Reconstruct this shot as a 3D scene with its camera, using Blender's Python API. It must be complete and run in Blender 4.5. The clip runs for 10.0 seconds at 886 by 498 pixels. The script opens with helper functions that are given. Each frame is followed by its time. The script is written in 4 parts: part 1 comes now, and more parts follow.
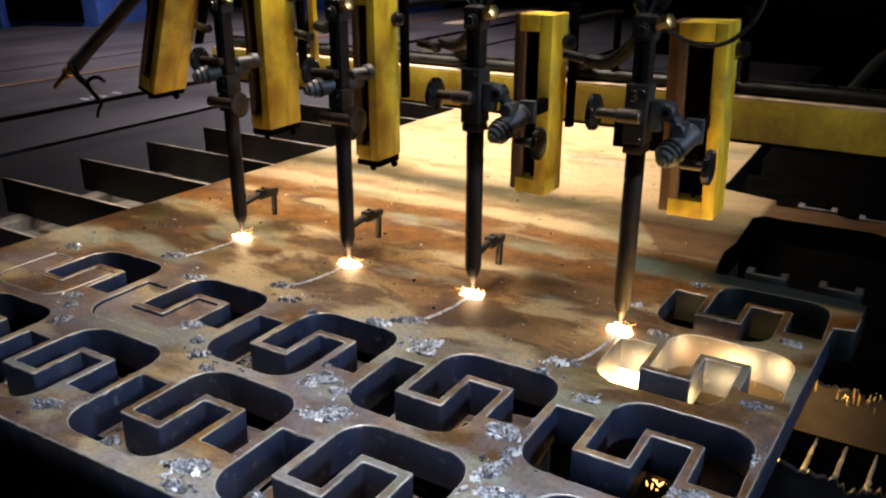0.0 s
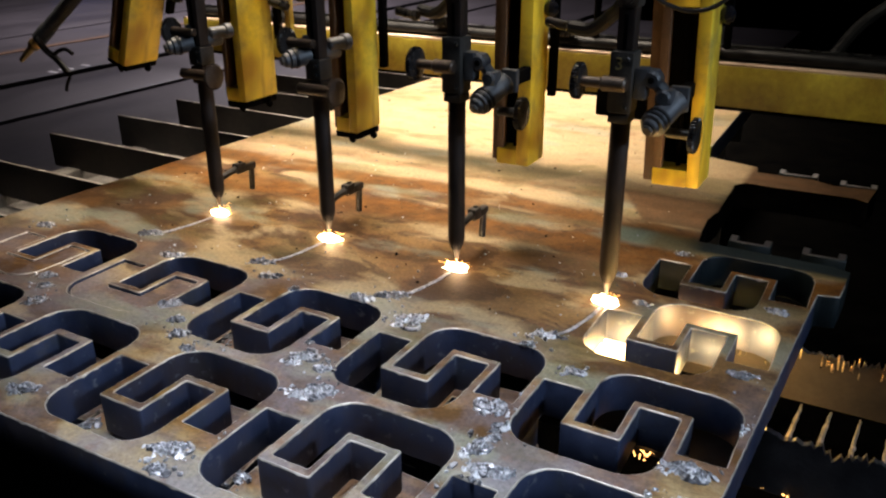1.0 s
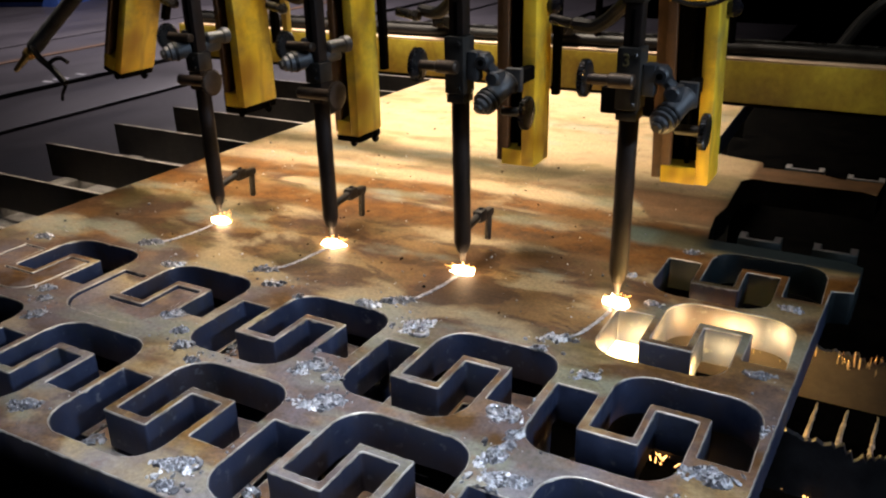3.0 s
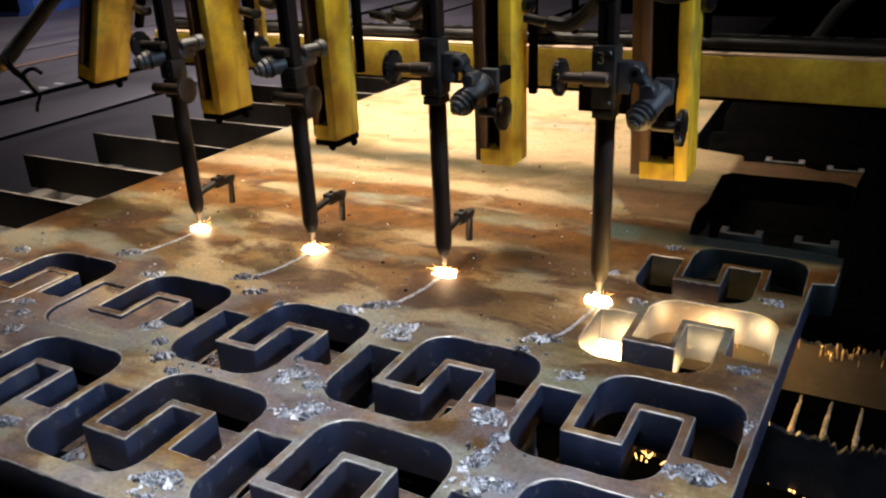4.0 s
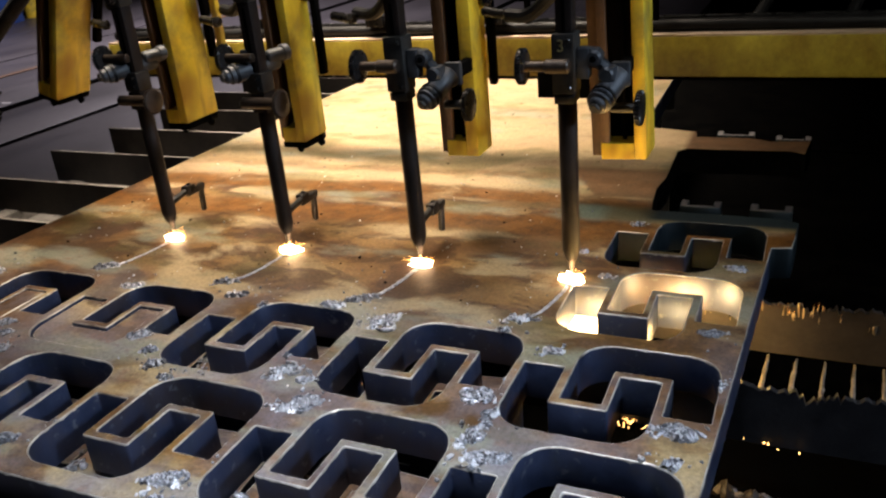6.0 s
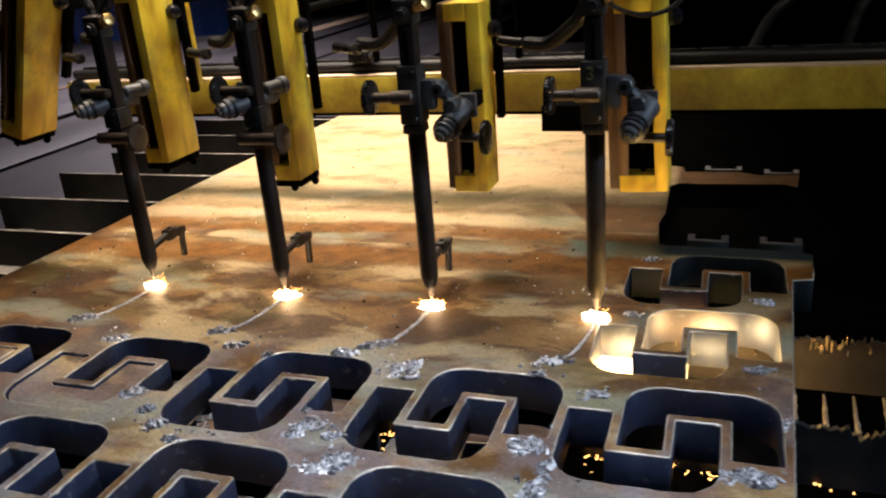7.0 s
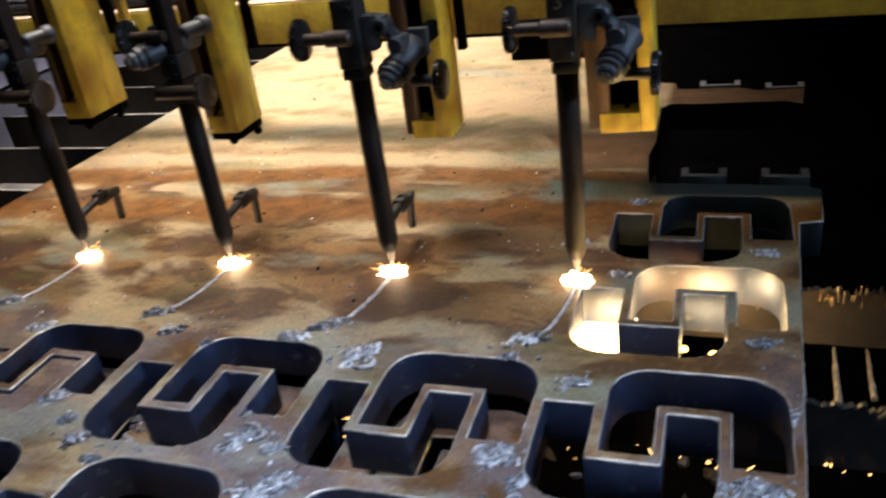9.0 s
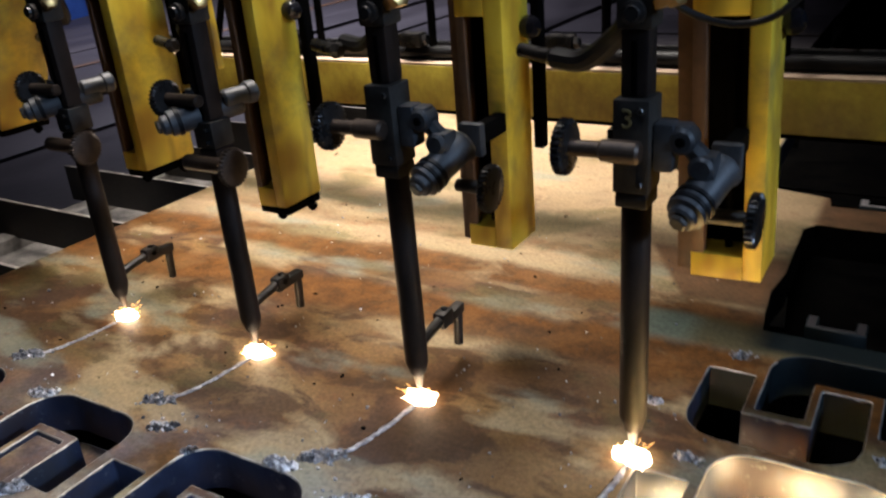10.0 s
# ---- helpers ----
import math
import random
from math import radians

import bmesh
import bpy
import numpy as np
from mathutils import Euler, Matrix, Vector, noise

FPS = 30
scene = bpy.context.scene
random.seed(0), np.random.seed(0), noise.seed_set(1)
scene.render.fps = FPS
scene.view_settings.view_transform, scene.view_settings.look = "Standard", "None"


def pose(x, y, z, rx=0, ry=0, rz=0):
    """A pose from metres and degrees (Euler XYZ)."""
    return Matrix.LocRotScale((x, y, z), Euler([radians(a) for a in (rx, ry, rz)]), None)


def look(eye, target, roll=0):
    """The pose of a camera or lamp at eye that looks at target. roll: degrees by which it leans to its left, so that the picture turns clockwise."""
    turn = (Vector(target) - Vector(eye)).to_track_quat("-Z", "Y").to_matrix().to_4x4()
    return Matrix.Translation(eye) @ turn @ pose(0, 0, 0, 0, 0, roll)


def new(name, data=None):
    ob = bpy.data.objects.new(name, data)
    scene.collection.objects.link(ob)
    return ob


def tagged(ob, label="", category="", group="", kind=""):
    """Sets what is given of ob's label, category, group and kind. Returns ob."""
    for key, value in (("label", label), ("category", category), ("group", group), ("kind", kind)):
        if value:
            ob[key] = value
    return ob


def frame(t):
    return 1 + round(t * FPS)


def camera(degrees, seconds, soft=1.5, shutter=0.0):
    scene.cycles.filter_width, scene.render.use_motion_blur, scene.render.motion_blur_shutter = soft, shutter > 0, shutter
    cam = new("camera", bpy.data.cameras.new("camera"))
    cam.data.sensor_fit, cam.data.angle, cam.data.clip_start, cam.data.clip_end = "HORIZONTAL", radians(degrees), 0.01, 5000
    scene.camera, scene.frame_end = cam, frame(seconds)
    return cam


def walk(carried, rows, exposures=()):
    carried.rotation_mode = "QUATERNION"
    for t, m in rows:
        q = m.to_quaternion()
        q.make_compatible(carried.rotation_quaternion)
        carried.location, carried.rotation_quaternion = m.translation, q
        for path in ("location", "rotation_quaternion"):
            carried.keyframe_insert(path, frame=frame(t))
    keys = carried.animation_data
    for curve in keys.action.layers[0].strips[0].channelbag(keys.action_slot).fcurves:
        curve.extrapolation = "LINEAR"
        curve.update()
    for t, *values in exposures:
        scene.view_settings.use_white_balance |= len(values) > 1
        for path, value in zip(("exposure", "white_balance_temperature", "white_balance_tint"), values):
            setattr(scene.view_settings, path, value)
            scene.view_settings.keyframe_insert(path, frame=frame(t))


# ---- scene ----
cam = camera(57.0, 10.0, soft=2.2, shutter=0.5)
PATH = [
    (0, (0.743, -1.056, 1.573), (-0.223, 0.539, 0.852), 0.1),
    (0.5, (0.733, -1.047, 1.58), (-0.21, 0.546, 0.824), -0.3),
    (1, (0.72, -1.038, 1.57), (-0.186, 0.56, 0.78), -0.2),
    (1.5, (0.7, -1.027, 1.561), (-0.185, 0.569, 0.743), -0.3),
    (2, (0.691, -1.032, 1.562), (-0.203, 0.569, 0.761), -0.5),
    (2.5, (0.689, -1.03, 1.562), (-0.211, 0.573, 0.775), -1.0),
    (4, (0.7, -1.004, 1.564), (-0.178, 0.611, 0.776), -2.6),
    (4.5, (0.707, -1.03, 1.568), (-0.099, 0.626, 0.788), -2.7),
    (5, (0.722, -1.061, 1.573), (-0.113, 0.566, 0.762), -4.3),
    (5.5, (0.722, -1.067, 1.584), (-0.11, 0.547, 0.746), -5.5),
    (7, (0.499, -1.047, 1.544), (-0.145, 0.705, 0.826), -4.7),
    (7.5, (0.372, -0.981, 1.529), (-0.237, 0.753, 0.741), -5.8),
    (8, (0.316, -0.914, 1.528), (-0.331, 0.776, 0.678), -6.0),
    (8.5, (0.364, -0.884, 1.533), (-0.283, 0.78, 0.631), -7.2),
    (9, (0.498, -0.801, 1.555), (-0.134, 0.852, 0.622), -7.9),
    (9.5, (0.564, -0.590, 1.545), (-0.281, 1.001, 0.674), -6.5),
    (10, (0.568, -0.465, 1.55), (-0.425, 1.072, 0.743), -5.0),
]
walk(cam, [(t, look(eye, target, roll)) for t, eye, target, roll in PATH],
     exposures=((0, 0, 6500, 10), (8.1, 0, 6500, 10), (8.6, -0.09, 5900, 10), (9.0, -0.16, 5750, 10), (9.5, -0.19, 5700, 10), (10, -0.36, 5650, 10)))

# ---------------------------------------------------------------- light
world = bpy.data.worlds.new("hall_air")
scene.world = world
world.use_nodes = True
world.node_tree.nodes["Background"].inputs[0].default_value = (0.55, 0.6, 0.8, 1)
world.node_tree.nodes["Background"].inputs[1].default_value = 0.002


def area_lamp(name, place, target, size_x, size_y, watts, colour):
    data = bpy.data.lights.new(name, "AREA")
    data.shape, data.size, data.size_y = "RECTANGLE", size_x, size_y
    data.energy, data.color = watts, colour
    ob = new(name, data)
    ob.matrix_world = look(place, target)
    return ob


def point_lamp(name, place, watts, colour, radius):
    data = bpy.data.lights.new(name, "POINT")
    data.energy, data.color, data.shadow_soft_size = watts, colour, radius
    ob = new(name, data)
    ob.location = place
    return ob


def spot_lamp(name, place, target, watts, colour, cone, blend, radius):
    data = bpy.data.lights.new(name, "SPOT")
    data.energy, data.color, data.shadow_soft_size = watts, colour, radius
    data.spot_size, data.spot_blend = radians(cone), blend
    ob = new(name, data)
    ob.matrix_world = look(place, target)
    return ob


# unseen lamps: broad over the plate's far end, weak over the near, cool spot right
lum = area_lamp("hall_luminaire", (-0.82, 2.70, 3.0), (-0.82, 2.60, 0.8), 1.4, 4.2, 187, (1.0, 0.84, 0.66))
lum.data.spread = radians(57)
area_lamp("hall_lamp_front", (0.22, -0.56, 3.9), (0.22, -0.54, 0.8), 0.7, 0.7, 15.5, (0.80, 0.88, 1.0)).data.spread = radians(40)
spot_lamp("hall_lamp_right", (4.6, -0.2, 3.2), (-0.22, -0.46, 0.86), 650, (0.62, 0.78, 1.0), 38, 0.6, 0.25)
# added warm spot that only brightens the right end of the beam
spot_lamp("gantry_fill", (2.6, -1.2, 4.2), (1.20, 1.15, 1.12), 270, (1.0, 0.97, 0.82), 21, 0.5, 0.15)
# added lamp, out of view, to lift the stacked sheets
area_lamp("stock_fill", (-5.4, 5.9, 5.2), (-5.4, 5.7, 0.4), 1.2, 1.2, 285, (1.0, 0.88, 0.94)).data.spread = radians(100)

# ---------------------------------------------------------------- materials


class Nodes:
    """A short way to write a node material."""

    def __init__(self, name):
        self.mat = bpy.data.materials.new(name)
        self.mat.use_nodes = True
        self.tree = self.mat.node_tree
        self.bsdf = self.tree.nodes["Principled BSDF"]

    def add(self, kind, **inputs):
        node = self.tree.nodes.new(kind)
        for key, value in inputs.items():
            key = key.replace("_", " ")
            if hasattr(value, "is_output"):
                self.tree.links.new(value, node.inputs[key])
            else:
                node.inputs[key].default_value = value
        return node

    def coords(self, scale=(1, 1, 1), kind="Object"):
        c = self.add("ShaderNodeTexCoord")
        m = self.add("ShaderNodeMapping")
        m.inputs["Scale"].default_value = scale
        self.tree.links.new(c.outputs[kind], m.inputs["Vector"])
        return m.outputs[0]

    def noise(self, scale, detail=4.0, rough=0.6, stretch=(1, 1, 1), distortion=0.0):
        n = self.add("ShaderNodeTexNoise", Vector=self.coords(stretch), Scale=scale, Detail=detail, Roughness=rough,
                     Distortion=distortion)
        return n.outputs["Fac"]

    def ramp(self, fac, *stops):
        r = self.add("ShaderNodeValToRGB")
        self.tree.links.new(fac, r.inputs[0])
        els = r.color_ramp.elements
        while len(els) < len(stops):
            els.new(0.5)
        for e, (pos, col) in zip(els, stops):
            e.position = pos
            e.color = (*col, 1) if len(col) == 3 else col
        return r.outputs[0]

    def mix(self, fac, a, b, blend="MIX"):
        m = self.tree.nodes.new("ShaderNodeMix")
        m.data_type, m.blend_type = "RGBA", blend
        for sock, value in ((m.inputs[0], fac), (m.inputs[6], a), (m.inputs[7], b)):
            if hasattr(value, "is_output"):
                self.tree.links.new(value, sock)
            elif isinstance(value, tuple):
                sock.default_value = (*value, 1)
            else:
                sock.default_value = value
        return m.outputs[2]

    def set(self, key, value):
        if hasattr(value, "is_output"):
            self.tree.links.new(value, self.bsdf.inputs[key])
        elif isinstance(value, tuple) and len(value) == 3:
            self.bsdf.inputs[key].default_value = (*value, 1)
        else:
            self.bsdf.inputs[key].default_value = value
        return self

    def bump(self, height, strength=0.3, distance=0.002):
        b = self.add("ShaderNodeBump", Height=height, Strength=strength, Distance=distance)
        self.tree.links.new(b.outputs[0], self.bsdf.inputs["Normal"])
        return self


def grey(v):
    return (v, v, v)


def worn(name, dark, light, rough=(0.4, 0.7), metal=0.0, scale=9.0, fine=90.0, bump=0.25, distance=0.001, stretch=(1, 1, 1)):
    n = Nodes(name)
    big = n.noise(scale, 5, 0.65, stretch)
    small = n.noise(fine, 3, 0.6, stretch)
    col = n.ramp(big, (0.32, dark), (0.68, light))
    col = n.mix(0.35, col, n.ramp(small, (0.3, grey(0.25)), (0.7, grey(0.9))), "MULTIPLY")
    n.set("Base Color", col).set("Metallic", metal)
    n.set("Roughness", n.ramp(big, (0.3, grey(rough[0])), (0.7, grey(rough[1]))))
    n.bump(small, bump, distance)
    return n.mat


def plate_top_material():
    n = Nodes("plate_mill_scale")
    cloud = n.noise(2.3, 5, 0.62, (0.6, 1.4, 1), 0.5)
    patch = n.noise(7.5, 5, 0.62, (0.8, 1.25, 1), 0.4)
    mid = n.noise(22, 5, 0.65)
    fine = n.noise(130, 4, 0.7)
    # ochre scale, dark rust stains and pale rubbed patches with hard edges
    col = n.ramp(cloud, (0.36, (0.055, 0.023, 0.006)), (0.46, (0.130, 0.062, 0.017)), (0.56, (0.190, 0.108, 0.036)), (0.68, (0.25, 0.175, 0.080)))
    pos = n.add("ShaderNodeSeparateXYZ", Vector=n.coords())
    # blots fade and the scale turns cream towards the far end
    blot_fade = n.ramp(pos.outputs["Y"], (0.85, grey(1.0)), (1.0, grey(0.15)))
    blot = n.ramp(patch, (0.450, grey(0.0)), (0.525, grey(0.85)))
    col = n.mix(n.mix(1.0, blot, blot_fade, "MULTIPLY"), col, (0.056, 0.025, 0.007))
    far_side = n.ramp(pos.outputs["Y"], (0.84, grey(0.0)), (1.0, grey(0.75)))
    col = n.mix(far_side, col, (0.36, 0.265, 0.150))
    pale = n.ramp(n.noise(5.2, 4, 0.5, (0.7, 1.3, 1), 0.3), (0.515, grey(0.0)), (0.595, grey(0.8)))
    col = n.mix(pale, col, (0.33, 0.25, 0.135))
    # grey-green bare patches
    col = n.mix(n.ramp(n.noise(4.2, 4, 0.55, (0.6, 1.5, 1)), (0.545, grey(0.0)), (0.625, grey(0.7))), col, (0.19, 0.20, 0.150))
    col = n.mix(n.ramp(n.noise(5.0, 4, 0.55, (0.75, 1.3, 1.9), 0.3), (0.55, grey(0.0)), (0.64, grey(0.6))), col, (0.105, 0.085, 0.026))
    # bluish-grey slag dust over the cut rows
    near = n.ramp(pos.outputs["Y"], (0.0, grey(1.0)), (0.30, grey(0.12)))
    dust = n.ramp(n.noise(5.5, 5, 0.65), (0.38, grey(0.0)), (0.60, grey(0.66)))
    col = n.mix(n.mix(1.0, near, dust, "MULTIPLY"), col, (0.160, 0.152, 0.186))
    # rust-brown wavy streaks that run along the rolling direction
    bent = n.add("ShaderNodeMath")
    bent.operation = "MULTIPLY_ADD"
    n.tree.links.new(n.noise(1.7, 4, 0.6, (1, 0.6, 1)), bent.inputs[0])
    bent.inputs[1].default_value = 0.25
    n.tree.links.new(pos.outputs["Y"], bent.inputs[2])
    shift = n.add("ShaderNodeMath")
    shift.operation = "MULTIPLY"
    n.tree.links.new(bent.outputs[0], shift.inputs[0])
    shift.inputs[1].default_value = 0.5
    streak = n.ramp(shift.outputs[0], (0.360, grey(0.0)), (0.380, grey(0.9)), (0.428, grey(1.0)), (0.445, grey(0.1)), (0.480, grey(0.0)),
                    (0.494, grey(0.95)), (0.526, grey(0.9)), (0.540, grey(0.0)), (0.575, grey(0.0)), (0.585, grey(0.5)), (0.600, grey(0.4)), (0.612, grey(0.0)))
    breakup = n.ramp(patch, (0.36, grey(0.5)), (0.46, grey(1.0)))
    rust = n.ramp(mid, (0.3, (0.045, 0.017, 0.003)), (0.7, (0.170, 0.068, 0.010)))
    col = n.mix(n.mix(1.0, streak, breakup, "MULTIPLY"), col, rust)
    col = n.mix(n.ramp(mid, (0.58, grey(0.0)), (0.70, grey(0.6))), col, (0.15, 0.066, 0.024))
    # to the right, a brown quad with straight edges and a grey-green patch
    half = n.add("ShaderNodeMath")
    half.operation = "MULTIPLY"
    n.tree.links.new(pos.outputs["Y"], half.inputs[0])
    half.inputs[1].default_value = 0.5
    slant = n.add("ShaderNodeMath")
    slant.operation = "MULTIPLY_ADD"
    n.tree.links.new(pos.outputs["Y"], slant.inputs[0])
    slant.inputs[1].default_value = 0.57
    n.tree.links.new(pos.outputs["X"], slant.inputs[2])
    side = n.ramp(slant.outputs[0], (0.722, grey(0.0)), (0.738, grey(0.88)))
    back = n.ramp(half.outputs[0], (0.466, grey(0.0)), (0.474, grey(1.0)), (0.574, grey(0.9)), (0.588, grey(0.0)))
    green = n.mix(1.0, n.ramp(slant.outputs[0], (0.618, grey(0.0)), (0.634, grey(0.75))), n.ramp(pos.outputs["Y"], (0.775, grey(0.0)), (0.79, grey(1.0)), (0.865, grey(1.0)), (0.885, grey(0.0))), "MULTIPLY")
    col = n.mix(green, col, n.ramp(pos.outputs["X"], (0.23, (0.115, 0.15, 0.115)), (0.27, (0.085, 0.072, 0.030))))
    # near-black over the back right end, its shade painted into the top
    shade_end = n.mix(1.0, n.ramp(pos.outputs["X"], (0.33, grey(0.0)), (0.38, grey(1.0))), n.ramp(half.outputs[0], (0.395, grey(0.0)), (0.405, grey(1.0)), (0.675, grey(1.0)), (0.685, grey(0.0))), "MULTIPLY")
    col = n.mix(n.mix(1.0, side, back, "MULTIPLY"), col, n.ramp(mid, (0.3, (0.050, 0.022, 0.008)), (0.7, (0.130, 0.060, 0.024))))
    # rust-brown over the strip at the rear
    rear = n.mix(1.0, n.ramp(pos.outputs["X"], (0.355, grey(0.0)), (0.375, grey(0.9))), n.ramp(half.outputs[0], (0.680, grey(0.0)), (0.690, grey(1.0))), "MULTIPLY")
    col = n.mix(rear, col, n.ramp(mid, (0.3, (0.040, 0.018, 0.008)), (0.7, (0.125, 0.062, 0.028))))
    col = n.mix(shade_end, col, (0.007, 0.013, 0.016))
    # faint long rolling marks and grain
    roll = n.noise(6, 4, 0.6, (0.6, 1.7, 1), 0.4)
    col = n.mix(0.40, col, n.ramp(roll, (0.36, grey(0.6)), (0.58, grey(1.0))), "MULTIPLY")
    col = n.mix(0.70, col, n.ramp(fine, (0.30, grey(0.35)), (0.62, grey(1.0))), "MULTIPLY")
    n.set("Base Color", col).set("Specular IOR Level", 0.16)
    n.set("Roughness", n.ramp(patch, (0.3, grey(0.46)), (0.7, grey(0.66))))
    n.bump(n.mix(0.5, fine, mid), 0.3, 0.0018)
    return n.mat


def cut_face_material():
    n = Nodes("flame_cut_face")
    drag = n.noise(260, 2, 0.5, (1, 1, 0.05))
    cloud = n.noise(9, 5, 0.65)
    col = n.ramp(cloud, (0.3, (0.015, 0.022, 0.050)), (0.60, (0.042, 0.057, 0.116)), (0.80, (0.115, 0.128, 0.175)))
    tint = n.ramp(n.noise(4.5, 5, 0.65), (0.48, grey(0.0)), (0.62, grey(0.75)))
    col = n.mix(tint, col, (0.040, 0.029, 0.027))
    col = n.mix(n.ramp(n.noise(7, 5, 0.65, (1, 1, 0.6), 0.4), (0.54, grey(0.0)), (0.68, grey(0.5))), col, (0.044, 0.048, 0.046))
    col = n.mix(n.ramp(n.noise(38, 4, 0.7), (0.60, grey(0.0)), (0.72, grey(0.7))), col, (0.16, 0.17, 0.20))
    n.set("Base Color", col).set("Metallic", 0.55).set("Roughness", n.ramp(cloud, (0.3, grey(0.42)), (0.7, grey(0.6))))
    n.bump(drag, 0.35, 0.001)
    return n.mat


def yellow_material():
    n = Nodes("yellow_paint_worn")
    streak = n.noise(5, 3, 0.5, (1.5, 1.5, 0.8), 0.3)
    fine = n.noise(70, 4, 0.65)
    col = n.ramp(streak, (0.34, (0.38, 0.22, 0.016)), (0.47, (0.72, 0.52, 0.034)), (0.62, (0.82, 0.63, 0.060)),
                 (0.78, (0.52, 0.44, 0.055)))
    rust = n.ramp(n.noise(7, 3, 0.5, (1.6, 1.6, 0.45)), (0.53, grey(0.0)), (0.66, grey(0.75)))
    col = n.mix(rust, col, (0.17, 0.075, 0.02))
    grime = n.ramp(n.noise(4.5, 5, 0.65), (0.49, grey(0.0)), (0.63, grey(0.7)))
    col = n.mix(grime, col, (0.15, 0.125, 0.055))
    n.set("Base Color", col).set("Roughness", n.ramp(fine, (0.3, grey(0.35)), (0.7, grey(0.55))))
    n.bump(fine, 0.12, 0.001)
    return n.mat


def slag_material():
    n = Nodes("silver_slag")
    geo = n.add("ShaderNodeNewGeometry")
    col = n.ramp(geo.outputs["Random Per Island"], (0.0, (0.05, 0.05, 0.06)), (0.45, (0.20, 0.205, 0.23)), (0.72, (0.42, 0.43, 0.47)), (0.92, (0.64, 0.65, 0.69)))
    crust = n.ramp(n.noise(150, 4, 0.7), (0.32, grey(0.22)), (0.62, grey(1.0)))
    col = n.mix(0.85, col, crust, "MULTIPLY")
    col = n.mix(n.ramp(n.noise(60, 3, 0.6), (0.58, grey(0.0)), (0.70, grey(0.6))), col, (0.13, 0.085, 0.045))
    n.set("Base Color", col).set("Metallic", 0.5)
    n.set("Roughness", n.ramp(n.noise(90, 3, 0.6), (0.3, grey(0.22)), (0.7, grey(0.5))))
    n.bump(n.noise(320, 3, 0.6), 0.5, 0.002)
    return n.mat


def rubble_material():
    n = Nodes("slag_rubble")
    geo = n.add("ShaderNodeNewGeometry")
    col = n.ramp(geo.outputs["Random Per Island"], (0.0, (0.008, 0.009, 0.012)), (0.4, (0.035, 0.024, 0.018)), (0.7, (0.030, 0.036, 0.052)), (0.95, (0.16, 0.155, 0.19)))
    col = n.mix(0.8, col, n.ramp(n.noise(90, 4, 0.7), (0.34, grey(0.3)), (0.62, grey(1.0))), "MULTIPLY")
    n.set("Base Color", col).set("Metallic", 0.2)
    n.set("Roughness", n.ramp(n.noise(60, 3, 0.6), (0.3, grey(0.3)), (0.7, grey(0.6))))
    n.bump(n.noise(180, 3, 0.6), 0.5, 0.002)
    return n.mat


def glow(name, colour, strength):
    n = Nodes(name)
    n.set("Base Color", colour).set("Emission Color", colour).set("Emission Strength", strength)
    return n.mat


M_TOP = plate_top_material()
M_RIM = worn("bright_cut_rim", (0.13, 0.11, 0.09), (0.55, 0.52, 0.48), (0.3, 0.5), 0.5, 16, 150, 0.4)
M_CUT = cut_face_material()
M_YELLOW = yellow_material()
# darker copy of the cut face with the shade in its colour
M_CUT_SHADED = worn("shaded_cut_face", (0.003, 0.007, 0.010), (0.010, 0.019, 0.024), (0.4, 0.6), 0.3, 9, 120, 0.3)
M_BROWN = worn("brown_primer", (0.05, 0.024, 0.010), (0.15, 0.076, 0.032), scale=12)
M_BARREL = worn("oxidised_barrel", (0.008, 0.006, 0.0055), (0.030, 0.020, 0.016), (0.45, 0.65), 0.1, 14, 120, 0.2, 0.0008, (1, 1, 0.5))
M_BLOCK = worn("grimy_steel", (0.016, 0.015, 0.014), (0.066, 0.059, 0.052), (0.4, 0.6), 0.5, 18, 140, 0.25)
M_SLATE = worn("blue_grey_casting", (0.020, 0.022, 0.026), (0.070, 0.073, 0.080), (0.4, 0.6), 0.2, 20, 150, 0.2)
M_KNOB = worn("knurled_steel", (0.012, 0.012, 0.013), (0.050, 0.047, 0.046), (0.2, 0.36), 0.6, 25, 160, 0.15)
M_TAN = worn("tan_steel_sleeve", (0.024, 0.016, 0.012), (0.078, 0.054, 0.038), (0.35, 0.55), 0.5, 22, 140, 0.2)
M_BLACK = worn("black_rubber", (0.004, 0.004, 0.005), (0.012, 0.012, 0.013), (0.4, 0.6), 0.0, 20, 160, 0.1)
# for black parts, and for shade on the plate's rearmost walls
M_VOID = worn("near_black_steel", (0.0020, 0.0020, 0.0022), (0.006, 0.0055, 0.005), (0.5, 0.8), 0.2, 14, 120, 0.2)
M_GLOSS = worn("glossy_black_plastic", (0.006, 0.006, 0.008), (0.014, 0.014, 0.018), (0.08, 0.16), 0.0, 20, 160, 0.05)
# the dark under the slats is put into this colour
M_PIT = worn("pit_dark", (0.0006, 0.0006, 0.0007), (0.0020, 0.0019, 0.0018), (0.7, 0.9), 0.0, 14, 120, 0.2)
M_CHROME = worn("bright_fitting", (0.22, 0.22, 0.23), (0.45, 0.45, 0.45), (0.2, 0.38), 1.0, 30, 200, 0.1)
M_BRASS = worn("brass", (0.45, 0.28, 0.10), (0.65, 0.45, 0.18), (0.25, 0.4), 1.0, 30, 200, 0.1)
M_SLAT_DIM = worn("dim_slat_steel", (0.004, 0.005, 0.007), (0.022, 0.022, 0.026), (0.35, 0.6), 0.2, 20, 120, 0.4, 0.002)
